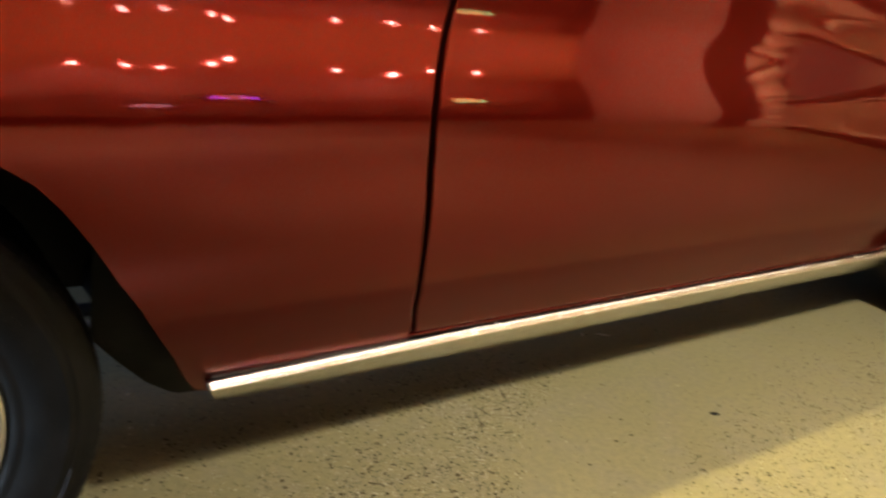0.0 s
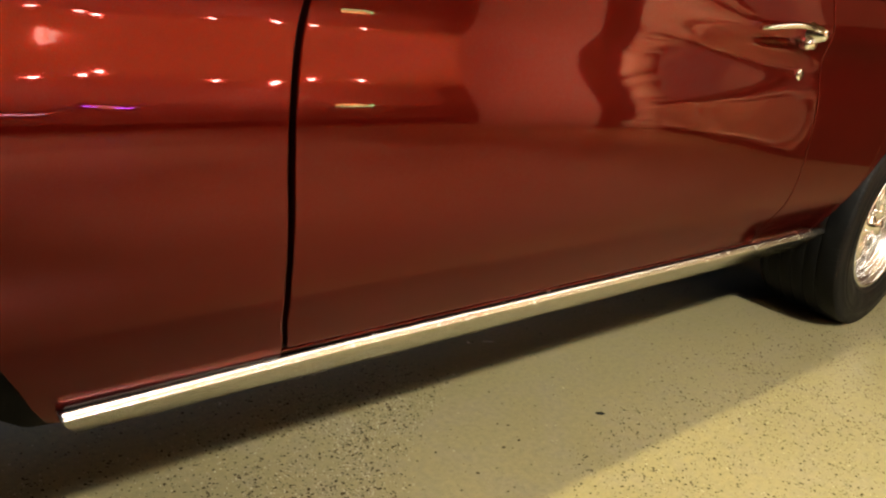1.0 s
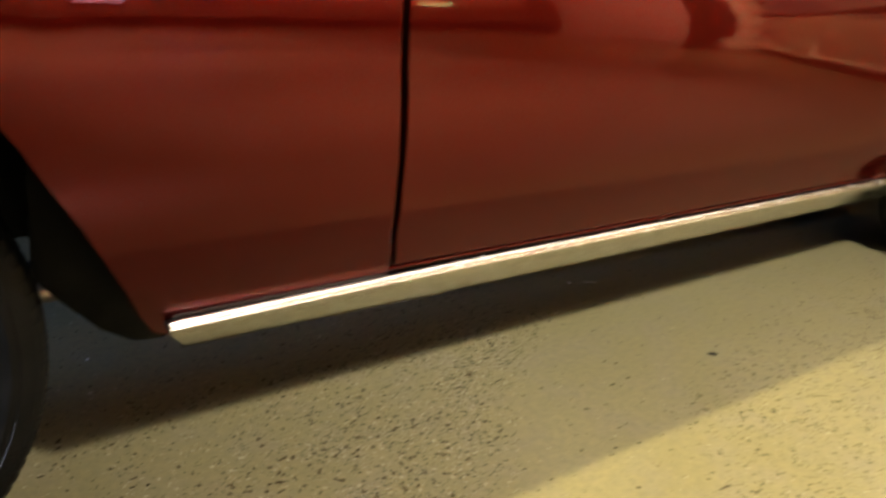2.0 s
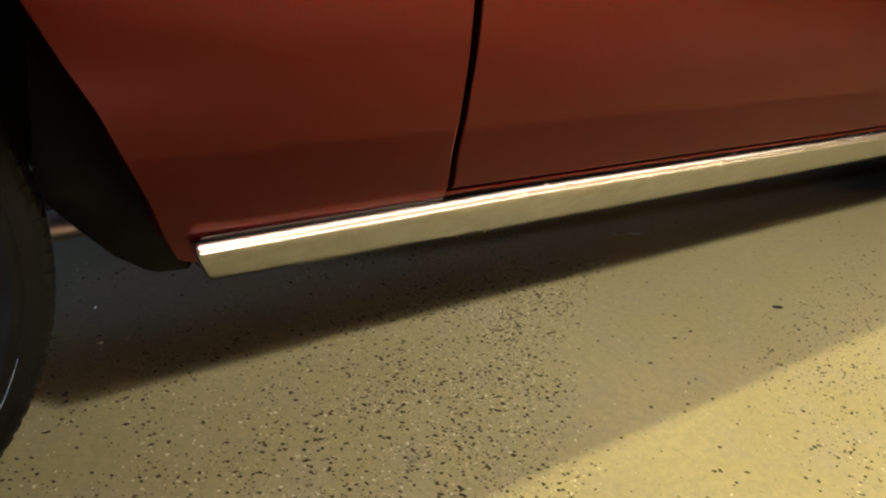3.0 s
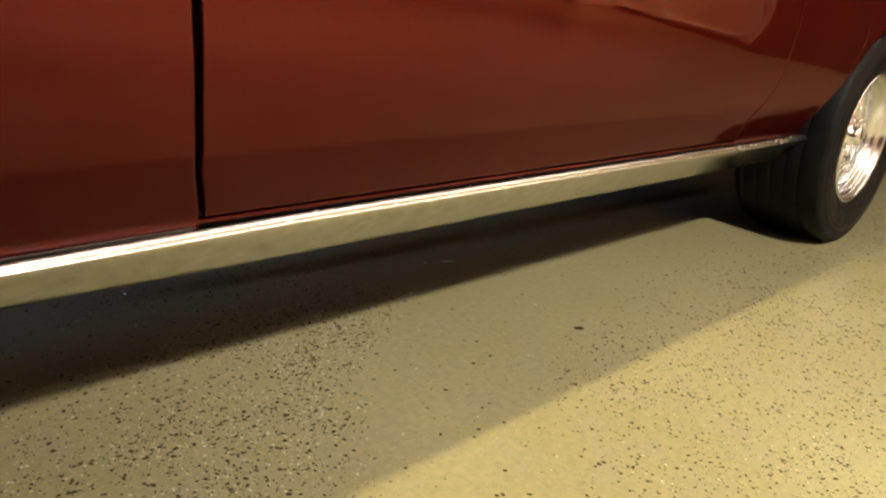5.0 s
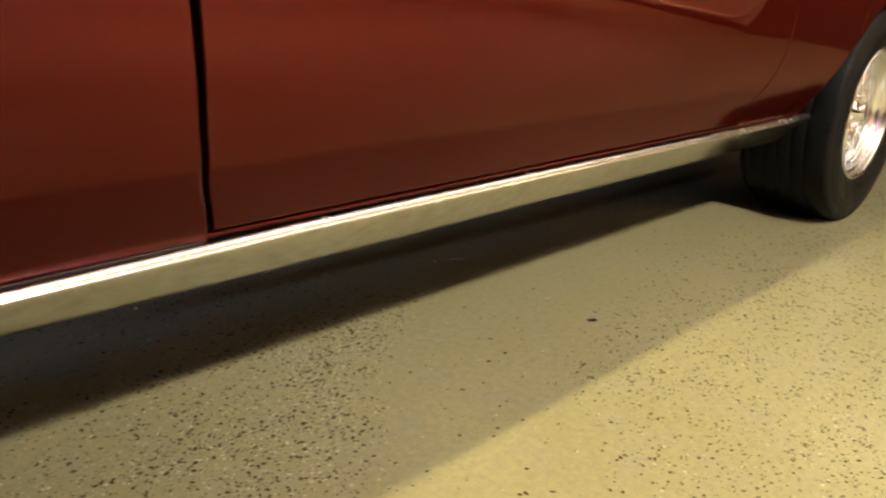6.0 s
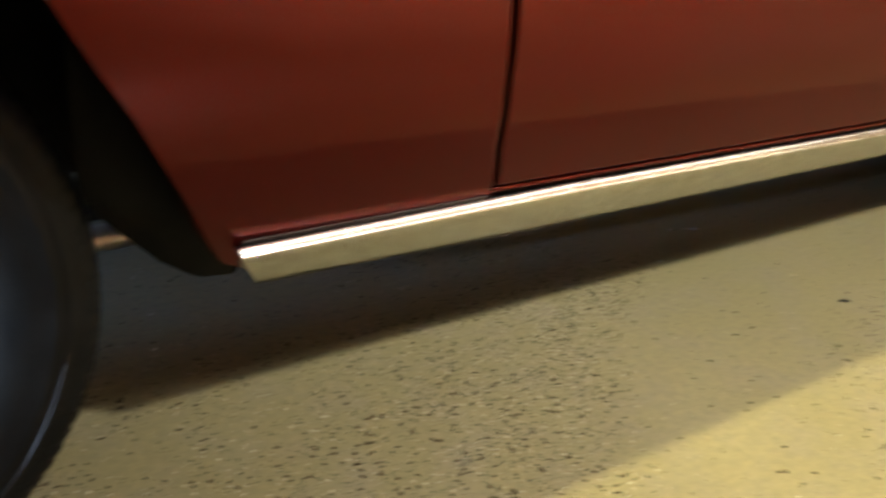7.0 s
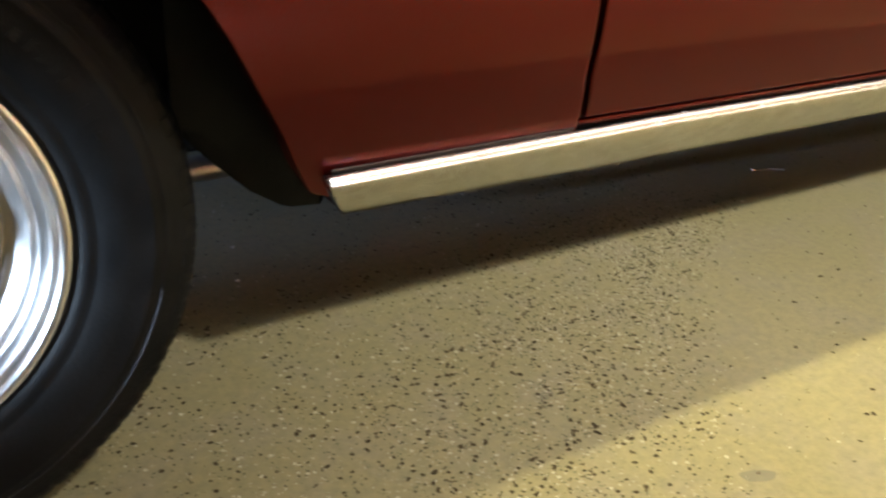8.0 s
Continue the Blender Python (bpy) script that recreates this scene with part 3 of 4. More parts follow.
def build_tyre(bm, width, radius, rim_r):
    # outer side at y = 0, tread running inwards
    w, r = width, radius
    side_pts = [(rim_r - 0.006, 0.012), (rim_r + 0.004, 0.002), (rim_r + 0.010, -0.004), (rim_r + 0.016, -0.0055), (rim_r + 0.020, -0.0045),
                (rim_r + 0.022, -0.0058), (rim_r + 0.034, -0.0115), (rim_r + 0.050, -0.0150), (rim_r + 0.066, -0.0140), (rim_r + 0.0685, -0.0152), (rim_r + 0.0715, -0.0136), (rim_r + 0.0790, -0.0115), (rim_r + 0.0805, -0.0122), (rim_r + 0.0822, -0.0106),
                (r - 0.020, -0.0085), (r - 0.011, -0.0045), (r - 0.005, 0.001), (r - 0.002, 0.010)]
    tread = []
    grooves = 5
    step = (w - 0.044) / grooves
    y = 0.022
    for k in range(grooves):
        tread += [(r - 0.0006, y), (r, y + 0.002), (r, y + step - 0.008), (r - 0.0006, y + step - 0.006), (r - 0.004, y + step - 0.005), (r - 0.004, y + step - 0.002), (r - 0.0006, y + step - 0.001)]
        y += step
    back = [(a, w - b) for a, b in side_pts[::-1]]
    lathe(bm, side_pts + tread + back, 96)


def build_rim(bm, rim_r, width, dish):
    outline = [(rim_r - 0.001, 0.013), (rim_r + 0.002, 0.004), (rim_r + 0.001, -0.001), (rim_r - 0.003, -0.003), (rim_r - 0.008, -0.001), (rim_r - 0.011, 0.004),
               (rim_r - 0.013, 0.012), (rim_r - 0.016, 0.016), (rim_r - 0.022, 0.018), (rim_r - 0.026, 0.021), (rim_r - 0.028, 0.030),
               (rim_r - 0.031, 0.034), (rim_r - 0.040, 0.037), (rim_r - 0.043, 0.042), (rim_r - 0.045, dish * 0.8), (rim_r - 0.049, dish), (rim_r - 0.056, dish + 0.004),
               (rim_r - 0.052, dish + 0.03), (rim_r - 0.05, width - 0.03), (rim_r - 0.012, width - 0.014), (rim_r - 0.001, width - 0.012)]
    lathe(bm, outline, 96)


def build_spokes(bm, rim_r, dish, count=5):
    """A pressed wheel disc with five rounded windows, each with a raised bead, round a stepped hub."""
    r_in, r_out, r_mid, half_r, half_a = 0.045, rim_r - 0.045, 0.109, 0.030, radians(20)
    sector = math.pi / count

    def face_y(r):
        return interp(r, [0.04, 0.055, 0.075, 0.10, 0.12, 0.14, 0.16], [dish - 0.030, dish - 0.027, dish - 0.022, dish - 0.021, dish - 0.018, dish - 0.008, dish + 0.004])

    def power(v, e):
        return math.copysign(abs(v) ** e, v)

    n = 40
    for k in range(count):
        a0 = 2 * math.pi * k / count + math.pi / 2 - 0.13
        loops = []
        for scale, lift in ((None, 0.0), (1.55, 0.0), (1.28, -0.001), (1.16, -0.0045), (1.06, -0.0045), (1.0, -0.001), (0.98, 0.012), (0.98, 0.022)):
            loop = []
            for q in range(n):
                p = 2 * math.pi * q / n
                c, d = power(math.cos(p), 0.55), power(math.sin(p), 0.55)
                if scale is None:
                    big = max(abs(c), abs(d))
                    ang = sector * c / big
                    r = r_mid + (d / big) * ((r_out - r_mid) if d > 0 else (r_mid - r_in))
                else:
                    ang, r = half_a * c * scale * (1 - 0.15 * d), r_mid + half_r * d * scale
                loop.append((r * math.cos(a0 + ang), face_y(r) + lift, r * math.sin(a0 + ang)))
            loops.append(loop)
        sheet(bm, loops, closed=True)
    bmesh.ops.remove_doubles(bm, verts=bm.verts, dist=0.0002)


def build_hub(bm, dish):
    lathe(bm, [(0.001, dish - 0.062), (0.018, dish - 0.061), (0.026, dish - 0.057), (0.029, dish - 0.050), (0.031, dish - 0.036), (0.038, dish - 0.031), (0.047, dish - 0.0285)], 48)


def build_wheel(name, x, y, flip, width, car, dish, rim_size, rim_metal):
    w = new(name)
    w.parent = car
    rim_r = rim_size
    bm = bmesh.new()
    build_tyre(bm, width, TYRE_R, rim_r)
    part("tyre", bm, RUBBER, w, "black rubber tyre with plain sidewall and ribbed tread")
    bm = bmesh.new()
    for k in range(46):
        a = radians(20 + 3.0 * k + (14 if k > 17 else 0) + (20 if k > 33 else 0))
        r0, r1 = rim_r + 0.044, rim_r + (0.054 if k % 3 else 0.050)
        da = 0.010 if k % 4 else 0.016
        quad = [(r0, a - da), (r1, a - da), (r1, a + da), (r0, a + da)]
        low = [bm.verts.new((r * math.cos(b), -0.0120, r * math.sin(b))) for r, b in quad]
        top = [bm.verts.new((r * math.cos(b), -0.0155, r * math.sin(b))) for r, b in quad]
        bm.faces.new(top)
        for q in range(4):
            bm.faces.new((low[q], low[(q + 1) % 4], top[(q + 1) % 4], top[q]))
    part("sidewall_relief", bm, RUBBER, w, "raised black marks on the tyre sidewall", smooth=False)["kind"] = "stuff"
    bm = bmesh.new()
    r0 = rim_r + 0.0800
    lathe(bm, [(r0 - 0.0011, -0.0105), (r0 - 0.0003, -0.0126), (r0 + 0.0003, -0.0126), (r0 + 0.0011, -0.0095)], 96)
    # kept on the lower half only, where the ring's highlight is painted
    bmesh.ops.delete(bm, geom=[v for v in bm.verts if v.co.z > -0.06], context="VERTS")
    part("sidewall_ring", bm, RUBBER_GLINT, w, "thin moulded line along the lower tyre sidewall, its highlight put into paler rubber")
    bm = bmesh.new()
    for k in range(110):
        a = 2 * math.pi * k / 110
        ring = [(TYRE_R - 0.018, -0.0060), (TYRE_R - 0.018, -0.0083), (TYRE_R - 0.0106, -0.0050), (TYRE_R - 0.0045, 0.0002), (TYRE_R + 0.0002, 0.020), (TYRE_R - 0.006, 0.020)]
        ends = [[bm.verts.new((q * math.cos(a + da), y, q * math.sin(a + da))) for q, y in ring] for da in (-0.018, 0.018)]
        for n in range(6):
            bm.faces.new((ends[0][n], ends[0][(n + 1) % 6], ends[1][(n + 1) % 6], ends[1][n]))
        bm.faces.new(ends[0])
        bm.faces.new(ends[1][::-1])
    part("shoulder_relief", bm, RUBBER, w, "fine black relief on the tyre shoulder", smooth=False)["kind"] = "stuff"
    bm = bmesh.new()
    build_rim(bm, rim_r, width, dish)
    part("rim", bm, rim_metal, w, "polished stepped wheel rim")
    bm = bmesh.new()
    build_spokes(bm, rim_r, dish)
    part("wheel_disc", bm, CHROME, w, "bright wheel disc with five rounded windows")
    bm = bmesh.new()
    build_hub(bm, dish)
    part("hub_cap", bm, CHROME, w, "small stepped chrome hub cap")
    bm = bmesh.new()
    lathe(bm, [(0.001, dish + 0.045), (0.13, dish + 0.045), (0.15, dish + 0.05), (0.15, dish + 0.09)], 40)
    part("brake_drum", bm, BLACK, w)
    for k in range(5):
        a = 2 * math.pi * (k + 0.5) / 5 + math.pi / 2
        bm = bmesh.new()
        lathe(bm, [(0.001, -0.014), (0.006, -0.013), (0.009, -0.009), (0.010, 0.012)], 12)
        for v in bm.verts:
            v.co += Vector((0.050 * math.cos(a), dish - 0.028, 0.050 * math.sin(a)))
        part("lug_nut", bm, CHROME, w)
    w.matrix_basis = Matrix.Translation((x, (2 * MID - y) if flip else y, TYRE_R - 0.004)) @ (Matrix.Rotation(math.pi, 4, "Z") if flip else Matrix.Identity(4))
    return w


def build_car():
    car = thing("car", "glossy deep red classic two-door coupe parked on the cream floor", "car")
    for flip in (False, True):
        part("front_fender", panel(fender_columns(), flip), PAINT, car, "glossy red front fender")
        door = part("door", panel(door_columns(), flip), PAINT, car, "glossy red closed door")
        part("quarter_panel", panel(quarter_columns(), flip), PAINT, car, "glossy red rear quarter panel")
        m = (lambda y: 2 * MID - y) if flip else (lambda y: y)
        # door handle: a flat bowed pull, its button housing and the mount below it
        bm = bmesh.new()
        rows = []
        for k in range(17):
            f = k / 16
            x, out = 1.272 + 0.218 * f, 0.008 + 0.026 * math.sin(math.pi * f) ** 0.55
            half, zc = 0.0022 + 0.0042 * math.sin(math.pi * min(1, f * 1.15 + 0.06)) ** 0.6, 0.866 + 0.014 * math.sin(math.pi * f) ** 0.8
            ring = [(0.0, half), (-0.004, half * 0.75), (-0.006, 0.0), (-0.004, -half * 0.75), (0.0, -half), (0.004, -half * 0.7), (0.005, 0.0), (0.004, half * 0.7)]
            rows.append([(x, m(side(zc, x) - out + dy), zc + dz) for dy, dz in ring])
        g = sheet(bm, rows, closed=True)
        bm.faces.new(g[0])
        bm.faces.new(g[-1][::-1])
        part("handle", bm, CHROME, door, "chrome bowed pull handle")
        bm = bmesh.new()
        lathe(bm, [(0.001, -0.045), (0.009, -0.044), (0.012, -0.041), (0.0125, -0.034), (0.016, -0.030), (0.0175, -0.012), (0.022, -0.004), (0.024, 0.006)], 28)
        for v in bm.verts:
            v.co = Vector((v.co.x + 1.484, m(v.co.y * 0.8 + side(0.866, 1.48)), v.co.z + 0.866))
        part("push_button", bm, CHROME, door, "round chrome door button")
        bm = bmesh.new()
        for x0, x1, z0, z1 in ((1.448, 1.494, 0.832, 0.856),):
            add_box(bm, x0, min(m(side(0.844, 1.47) - 0.024), m(side(0.844, 1.47) + 0.004)), z0, x1, max(m(side(0.844, 1.47) - 0.024), m(side(0.844, 1.47) + 0.004)), z1, bevel=0.009)
        part("mount", bm, CHROME, door, "chrome handle mount")
        bm = bmesh.new()
        lathe(bm, [(0.001, -0.004), (0.010, -0.005), (0.0125, -0.003), (0.0135, 0.006)], 24)
        for v in bm.verts:
            v.co = Vector((v.co.x + 1.500, m(v.co.y + side(0.778, 1.50) + 0.001), v.co.z + 0.778))
        part("lock_cylinder", bm, CHROME, door, "small chrome lock")
        # sill behind the trim, painted
        bm = bmesh.new()
        sill_line = [(m(0.03), 0.345), (m(0.010), 0.335), (m(0.009), 0.328), (m(0.022), 0.305), (m(0.052), 0.275), (m(0.076), 0.246), (m(0.084), 0.239), (m(0.16), 0.238), (m(0.16), 0.36)]
        g = swept(bm, sill_line, [0.048, 0.5, 1.0, 1.6, 2.15])
        bm.faces.new(g[0])
        bm.faces.new(g[-1][::-1])
        part("sill", bm, PAINT, car, "painted red sill")
        # bright moulding along the sill, with a bead along its top
        line = [(m(0.006), 0.3225), (m(-0.0080), 0.3182), (m(-0.0100), 0.3160), (m(-0.0094), 0.3138),
                (m(0.010), 0.2910), (m(0.030), 0.2715), (m(0.050), 0.2525), (m(0.066), 0.2375), (m(0.070), 0.2355), (m(0.074), 0.2380), (m(0.05), 0.268), (m(0.012), 0.305)]
        xs = [0.0] + [0.004] + [0.1 + 2.05 * k / 24 for k in range(25)]
        bead_line = [(m(0.008), 0.3248), (m(-0.0036), 0.3263), (m(-0.0041), 0.3260), (m(-0.0062), 0.3233), (m(-0.0083), 0.3203), (m(-0.0084), 0.3196), (m(-0.0097), 0.3179), (m(-0.0106), 0.3165), (m(-0.0106), 0.3158), (m(-0.0092), 0.3148), (m(0.004), 0.3205)]
        moulding = None
        for nm, section, mat, lab in (("sill_moulding", line, TRIM, "polished bright metal sill moulding"), ("bead", bead_line, BEAD, "satin bead along the top of the moulding")):
            bm = bmesh.new()
            g = swept(bm, section, xs, lambda k, y, z: max(0.0, (0.3115 - z) / 0.075) * 0.050 * (1 - xs[k] / 2.15) - 0.006 * max(0.0, 1 - xs[k] / 0.5))
            for v in bm.verts:
                # the moulding narrows and dips a little towards its front end
                near = max(0.0, 1 - v.co.x / 0.45)
                v.co.z += near * interp(v.co.z, [0.2355, 0.29, 0.328], [0.0035, -0.003, -0.0075])
            bm.faces.new(g[0])
            bm.faces.new(g[-1][::-1])
            moulding = part(nm, bm, mat, moulding or car, lab)
        # dark maroon strip that stands in for the shadow line above the moulding on the fender
        bm = bmesh.new()
        sheet(bm, [[(x, m(side(z - 0.0075 * max(0.0, 1 - x / 0.45)) - d), z - 0.0075 * max(0.0, 1 - x / 0.45)) for z, d in ((0.3252, 0.0006), (0.3256, 0.0016), (0.3285, 0.0022), (0.3309, 0.0018), (0.3316, 0.0001))] for x in np.linspace(0.001, 0.308, 12)])
        part("seam_shade_strip", bm, SEAM_SHADE, car, "thin dark maroon strip in place of the shadow line above the moulding")
        # red lip of the sill below the door, dark gaps above and under it
        bm = bmesh.new()
        sheet(bm, [[(x, m(side(z) + d), z) for z, d in ((0.3300, 0.006), (0.3308, 0.0015), (0.3325, 0.0003), (0.3370, 0.0003), (0.3388, 0.0015), (0.3395, 0.008))] for x in np.linspace(0.3, 1.73, 30)])
        part("sill_lip", bm, PAINT, car, "thin red lip of the sill")
        # black backing sheet put in to darken the gaps by the lip
        bm = bmesh.new()
        sheet(bm, [[(x, m(side(z) + 0.0075), z) for z in (0.322, 0.330, 0.340, 0.352)] for x in np.linspace(0.29, 1.74, 30)])
        part("sill_gap_backing", bm, FLAT_BLACK, car, "black backing sheet that darkens the gaps under the door")
        # drops hanging under the moulding
        for dx in (0.42, 0.469):
            bm = bmesh.new()
            bmesh.ops.create_icosphere(bm, subdivisions=2, radius=0.0014, matrix=Matrix.Translation((dx - 0.015, m(0.069), 0.2352)) @ Matrix.Diagonal((1.5, 1.0, 0.8, 1)))
            part("water_drop", bm, TRIM, car, "small clear drop under the moulding")
        # black backing sheets behind the door gaps, so that the gaps read dark
        for edge in (gap_front, gap_rear):
            bm = bmesh.new()
            rows = [[(edge(z) - 0.03, m(side(z, edge(z) - 0.03) + 0.013), z), (edge(z) + 0.03, m(side(z, edge(z) + 0.03) + 0.013), z)] for z in np.linspace(0.33, BELT - 0.01, 48)]
            sheet(bm, rows)
            part("door_gap_backing", bm, FLAT_BLACK, car, "black backing sheet that darkens the door gap")
        # wheel housings: liner arched over the wheel, and a hanging splash shield
        for (wx, wy), arch in zip(WHEELS, (ARCH_F, ARCH_R)):
            bm = bmesh.new()
            rows = []
            for k in range(25):
                a = math.pi * k / 24
                x, z = wx - 0.42 * math.cos(a) * (1.08 if arch is ARCH_F else 0.92), 0.28 + 0.44 * math.sin(a)
                y0 = max(0.02, side(max(z, 0.205)) + 0.03)
                rows.append([(x, m(y0), z), (x, m(max(0.10, y0 + 0.01)), z + 0.01), (x, m(0.42), z + 0.01), (x, m(0.42), 0.28)])
            sheet(bm, rows)
            part("wheel_housing", bm, BLACK, car, "black undercoated wheel housing")
        bm = bmesh.new()
        rows = []
        for k in range(15):
            f = k / 14
            z_low = interp(f, [0, 0.25, 0.5, 0.75, 1], [0.362, 0.315, 0.274, 0.247, 0.2435])
            x = -0.135 + 0.165 * f
            rows.append([(x, m(0.098), z_low), (x, m(0.075), 0.36), (x, m(0.06), 0.62), (x + 0.01, m(0.075), 0.62), (x + 0.01, m(0.110), z_low)])
        sheet(bm, rows, closed=True)
        part("splash_shield", bm, BLACK, car, "black splash shield behind the wheel")
        for (wx, wy), width, dish, rim_size, metal in zip(WHEELS, (0.20, 0.235), (0.050, 0.075), (0.2, 0.189), (ALLOY, ALLOY)):
            build_wheel("wheel", wx, wy, flip, width, car, dish, rim_size, metal)
    # floor pan, frame rail, exhaust
    part("underbody", box(-0.05, 0.14, 0.262, 2.1, 2 * MID - 0.14, 0.33, bevel=0.02), BLACK, car, "black undercoated floor pan")
    part("engine_bay_floor", box(-1.2, 0.45, 0.30, -0.05, 2 * MID - 0.45, 0.40, bevel=0.02), BLACK, car)
    part("rear_floor", box(2.1, 0.45, 0.33, 3.75, 2 * MID - 0.45, 0.42, bevel=0.02), BLACK, car)
    bm = bmesh.new()
    tube(bm, [(-0.5, 0.56, 0.134), (0.0, 0.53, 0.135), (1.0, 0.53, 0.17), (2.2, 0.53, 0.2)], 0.021, 16)
    part("exhaust_pipe", bm, STEEL, car, "pale metal pipe under the floor")
    bm = bmesh.new()
    tube(bm, [(-0.5, 0.58, 0.170), (0.0, 0.55, 0.170), (1.0, 0.56, 0.20), (2.0, 0.56, 0.22)], 0.013, 12)
    part("brake_line", bm, BLACK, car, "dark line beside the pipe under the floor")
    # upper body
    bm = bmesh.new()
    rows = []
    for x, half, z in ((-1.32, 0.86, 0.80), (-1.2, 0.92, 0.93), (-0.6, 0.945, 0.975), (0.1, 0.945, 0.985), (0.42, 0.94, 0.98)):
        rows.append([(x, MID + half * s, z - 0.05 * abs(s) ** 3 + (0.02 if abs(s) < 0.35 else 0)) for s in [k / 10 for k in range(-10, 11)]])
    sheet(bm, rows)
    part("hood", bm, PAINT, car, "glossy red hood")
    bm = bmesh.new()
    rows = []
    for x, half, z in ((2.75, 0.94, 1.0), (3.2, 0.94, 0.99), (3.6, 0.90, 0.96), (3.85, 0.84, 0.90), (3.88, 0.82, 0.5)):
        rows.append([(x, MID + half * s, z - 0.05 * abs(s) ** 3) for s in [k / 10 for k in range(-10, 11)]])
    sheet(bm, rows)
    part("trunk_lid", bm, PAINT, car, "glossy red trunk lid and tail")
    bm = bmesh.new()
    rows = []
    for x, half, z in ((0.95, 0.60, 1.33), (1.2, 0.64, 1.375), (1.6, 0.66, 1.39), (2.0, 0.66, 1.375), (2.25, 0.63, 1.32)):
        rows.append([(x, MID + half * s, z - 0.05 * abs(s) ** 3) for s in [k / 8 for k in range(-8, 9)]])
    sheet(bm, rows)
    part("roof", bm, PAINT, car, "glossy red roof")
    for nm, (xa, ha, za), (xb, hb, zb) in (("windshield", (0.42, 0.86, 0.97), (0.95, 0.60, 1.32)), ("rear_window", (2.75, 0.86, 0.99), (2.25, 0.62, 1.31))):
        bm = bmesh.new()
        sheet(bm, [[(xa + (xb - xa) * f + (0.07 * (1 - s * s) * (-1 if xa < 1 else 1)), MID + (ha + (hb - ha) * f) * s, za + (zb - za) * f) for s in [k / 8 for k in range(-8, 9)]] for f in (0, 0.33, 0.67, 1)])
        part(nm, bm, GLASS, car, "dark curved glass")
    for sgn in (-1, 1):
        bm = bmesh.new()
        sheet(bm, [[(0.45, MID + sgn * 0.87, 0.955), (1.7, MID + sgn * 0.88, 0.955), (2.72, MID + sgn * 0.87, 0.955)], [(0.95, MID + sgn * 0.62, 1.30), (1.6, MID + sgn * 0.66, 1.34), (2.25, MID + sgn * 0.62, 1.30)]])
        part("side_window", bm, GLASS, car, "dark side glass")
        bm = bmesh.new()
        sheet(bm, [[(x, MID + sgn * (MID - side(BELT, x)), BELT), (x, MID + sgn * (MID - side(BELT, x) - 0.03), BELT + 0.012), (x, MID + sgn * 0.86, BELT + 0.005)] for x in np.linspace(-1.3, 3.82, 40)])
        part("shoulder", bm, PAINT, car, "rounded red shoulder")
    for nm, x in (("front_bumper", -1.42), ("rear_bumper", 3.90)):
        bm = box(x - 0.05, MID - 0.92, 0.42, x + 0.07, MID + 0.92, 0.56, bevel=0.035)
        part(nm, bm, CHROME, car, "chrome bumper")
    part("grille", box(-1.36, MID - 0.84, 0.50, -1.30, MID + 0.84, 0.80, bevel=0.01), BLACK, car, "dark grille")
    return car


car = build_car()


# ---- flakes in the floor coat ----
def flake_density(x, y, far):
    """Share of the floor's flakes at a place: thick in a band with a clear edge, bare beside it, thin beyond, where far scales it."""
    edge = interp(y, [-0.40, -0.25, -0.18, -0.09, 0.06, 0.20, 0.30], [0.30, 0.42, 0.485, 0.555, 0.69, 0.90, 1.00])
    beyond = interp(y, [-0.50, -0.30, -0.18, -0.10, 0.00, 0.10], [0.60, 0.70, 0.76, 0.90, 1.15, 1.50])
    inside = min(1.0, max(0.0, (edge + 0.02 - x) / 0.07))
    band = math.exp(-((x - edge + 0.24) / (0.17 if x > edge - 0.24 else 0.30)) ** 2)
    taper = interp(y, [-0.6, -0.3, -0.05, 0.24, 0.33, 0.42], [0.35, 0.6, 1.0, 1.0, 0.45, 0.2])
    d = inside * (0.15 + 0.36 * band) * taper + 0.010
    d += interp(y, [-0.5, -0.12, 0.02, 0.12], [0.18, 0.16, 0.06, 0.008]) * far * min(1.0, max(0.0, (x - beyond) / 0.20))
    patch = noise.noise(Vector((x * 7.0, y * 7.0, 3.1))) * 0.5 + noise.noise(Vector((x * 19.0, y * 19.0, 7.7))) * 0.5
    return max(0.0, d * (0.9 + 1.3 * patch))


def worn_patch(x, y):
    return 0.35 * math.exp(-((x - 0.60 - 0.8 * (y - 0.13)) / 0.06) ** 2 - ((y - 0.15) / 0.10) ** 2) + 0.25 * math.exp(-((x - 0.45 - 0.9 * (y + 0.06)) / 0.03) ** 2 - ((y + 0.06) / 0.05) ** 2)


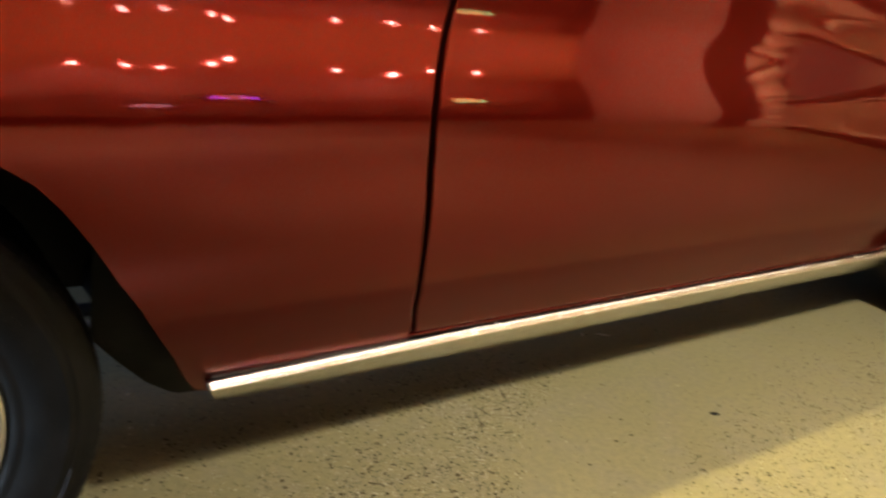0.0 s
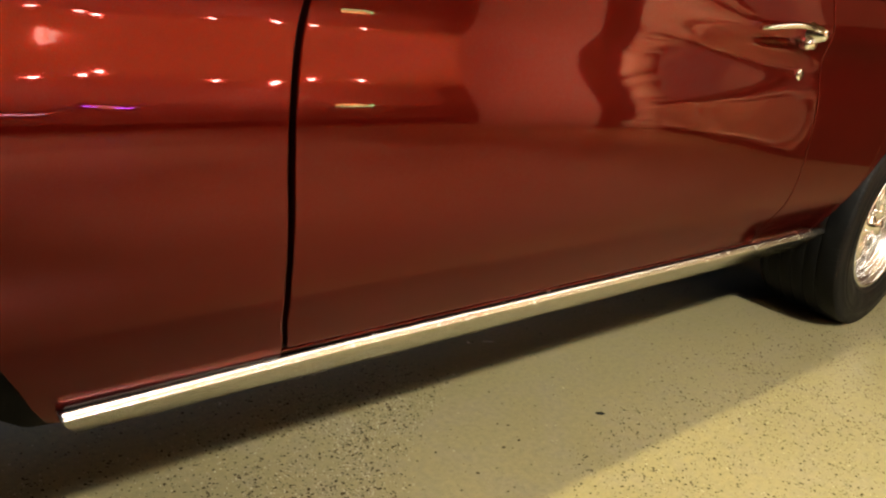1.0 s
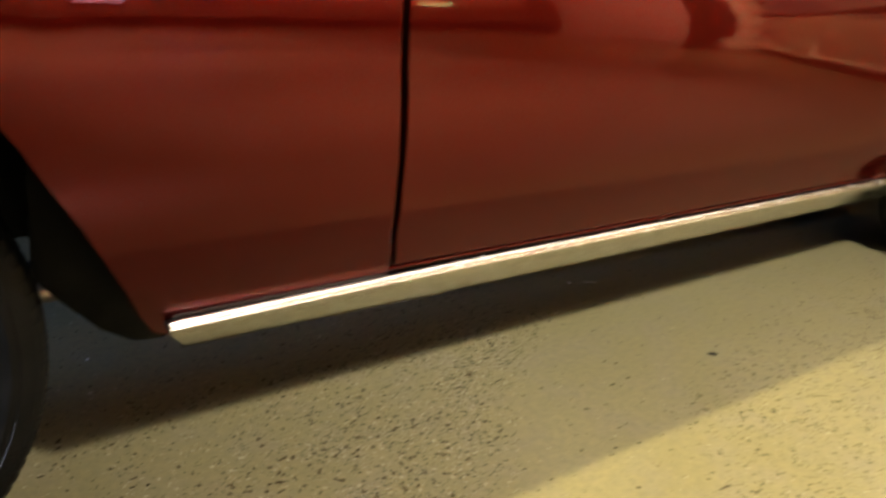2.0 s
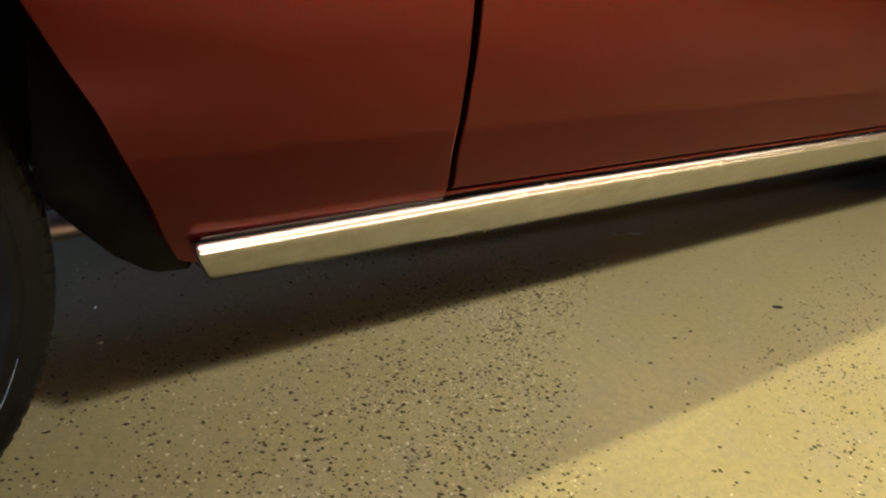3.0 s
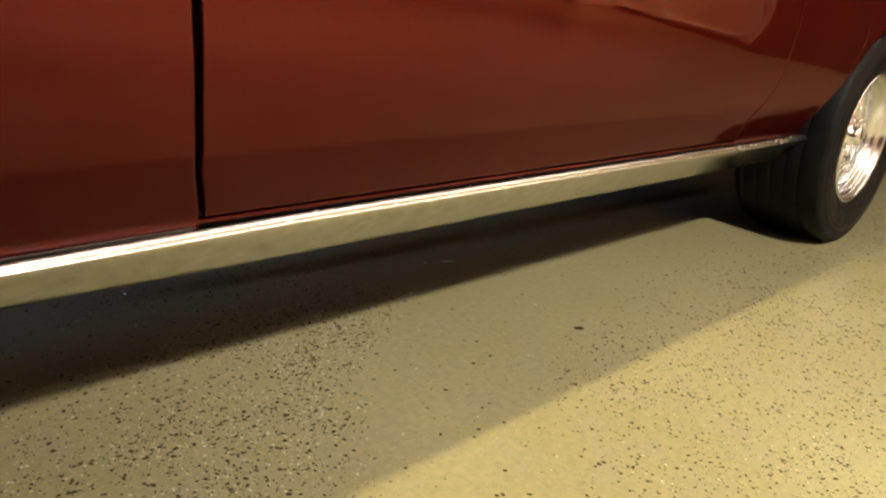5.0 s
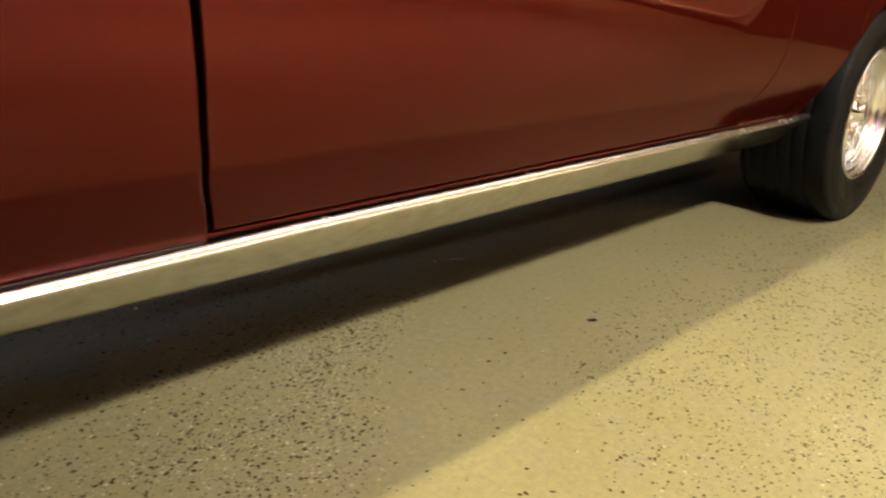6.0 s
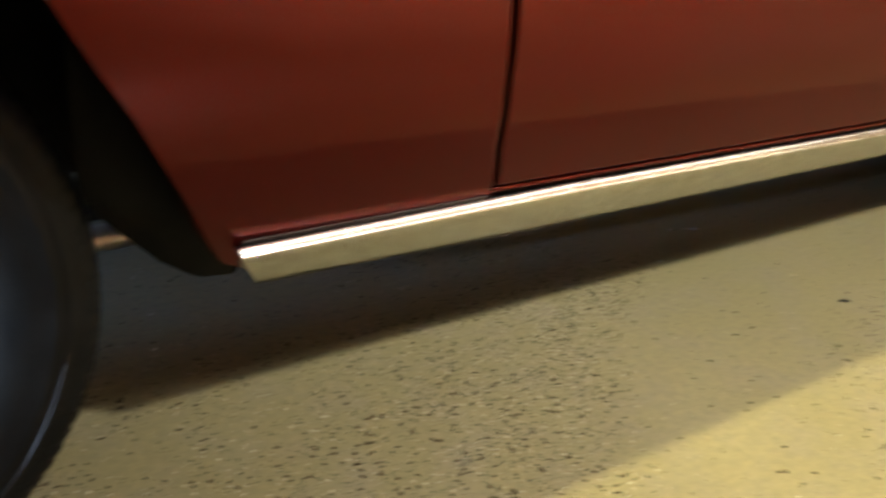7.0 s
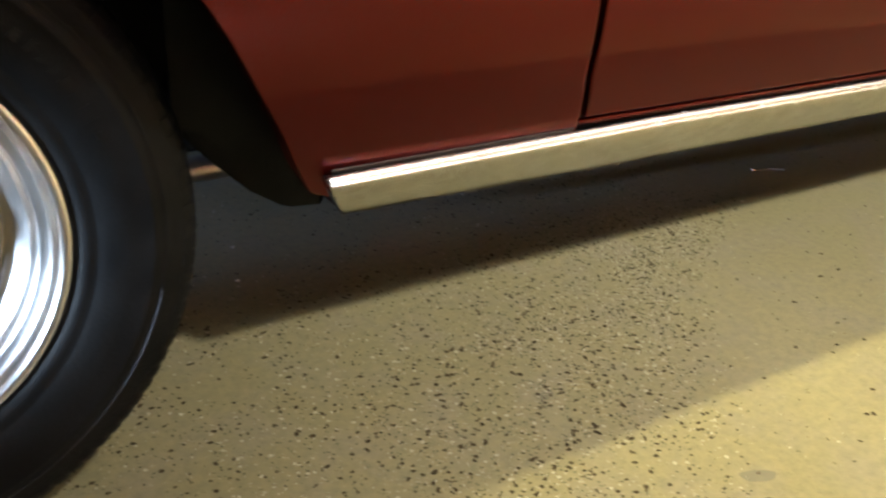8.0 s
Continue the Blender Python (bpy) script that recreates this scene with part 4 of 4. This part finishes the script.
def flakes(name, tries, size, mat, label, small, lift):
    rng = random.Random(name)
    verts, faces = [], []
    for _ in range(tries):
        x, y = rng.uniform(-1.2, 3.2), rng.uniform(-1.2, 0.75)
        if rng.random() > (flake_density(x, y, 0.3) + worn_patch(x, y) if mat is CHIP_LIGHT else flake_density(x, y, 1.0)):
            continue
        r = size * ((0.30 + 0.25 * rng.random()) if rng.random() < small else (0.55 + 0.95 * rng.random() ** 2.2))
        a, n = rng.uniform(0, 6.28), rng.randint(4, 6)
        long = rng.uniform(1.0, 1.6)
        base = len(verts)
        turn = rng.uniform(0, 6.28)
        ring = []
        for k in range(n):
            b = a + 2 * math.pi * k / n + rng.uniform(-0.3, 0.3)
            u, v = r * long * math.cos(b) * rng.uniform(0.7, 1.1), r * math.sin(b) * rng.uniform(0.7, 1.1)
            ring.append((x + u * math.cos(turn) - v * math.sin(turn), y + u * math.sin(turn) + v * math.cos(turn)))
        verts += [(p, q, 0.0) for p, q in ring] + [(x + (p - x) * 0.85, y + (q - y) * 0.85, lift) for p, q in ring]
        faces += [tuple(range(base + n, base + 2 * n))] + [(base + k, base + (k + 1) % n, base + n + (k + 1) % n, base + n + k) for k in range(n)]
    me = bpy.data.meshes.new(name)
    me.from_pydata(verts, [], faces)
    me.materials.append(mat)
    return tagged(new(name, me), label, "floor flakes", "", "stuff")


flakes("dark_flakes", 330000, 0.0025, CHIP_DARK, "small dark brown flakes scattered over the cream floor", 0.50, 0.0004)
flakes("pale_flakes", 270000, 0.0017, CHIP_LIGHT, "small pale flakes scattered over the cream floor", 0.60, 0.00035)


def debris(name, x, y, rx, ry, turn, mat, label, height):
    bm = bmesh.new()
    rng = random.Random(x)
    rows = []
    for f, h in ((1.0, 0.0), (0.85, 0.6), (0.5, 1.0)):
        rows.append([(f * rx * math.cos(a) * (1 + 0.12 * math.sin(3 * a + x)), f * ry * math.sin(a) * (1 + 0.1 * math.cos(2 * a + y)), height * h) for a in [2 * math.pi * k / 14 for k in range(14)]])
    g = sheet(bm, rows, closed=True)
    bm.faces.new(g[-1])
    ob = solid(name, bm, mat, label, "debris")
    ob.matrix_basis = Matrix.Translation((x, y, 0.0)) @ Matrix.Rotation(turn, 4, "Z")
    return ob


debris("dark_speck", 1.175, -0.017, 0.0115, 0.0068, -0.5, FLAT_BLACK, "dark oval speck of dirt on the cream floor", 0.002)
for fx, fy, fr in ((0.759, -0.042, 0.0036), (0.872, -0.004, 0.0040), (0.921, -0.001, 0.0038), (0.067, -0.117, 0.0042), (0.263, -0.006, 0.0038), (-0.004, 0.125, 0.0034), (0.611, -0.283, 0.0036), (0.316, 0.035, 0.0034)):
    debris("dark_flake", fx, fy, fr * 1.25, fr * 0.85, 7 * fx, CHIP_DARK, "single larger dark flake on the cream floor", 0.0008)
debris("grey_stain", 0.265, -0.058, 0.014, 0.009, 0.3, STAIN, "small dull grey stain on the cream floor", 0.0003)
debris("grey_stain", 0.385, -0.294, 0.022, 0.011, -0.4, STAIN, "small dull grey stain on the cream floor", 0.0003)
for cx, cy, cr in ((1.001, 0.277, 0.0042), (1.160, 0.390, 0.0048), (0.059, 0.509, 0.0040), (0.027, 0.397, 0.0046), (0.472, 0.409, 0.0032), (0.520, 0.537, 0.0036)):
    debris("pale_crumb", cx, cy, cr, cr * 0.65, 9 * cx, CHIP_LIGHT, "small pale crumb lying under the car", 0.002)
debris("pale_thread", 1.212, 0.372, 0.018, 0.0012, -0.6, CHIP_LIGHT, "thin pale thread lying under the car", 0.001)
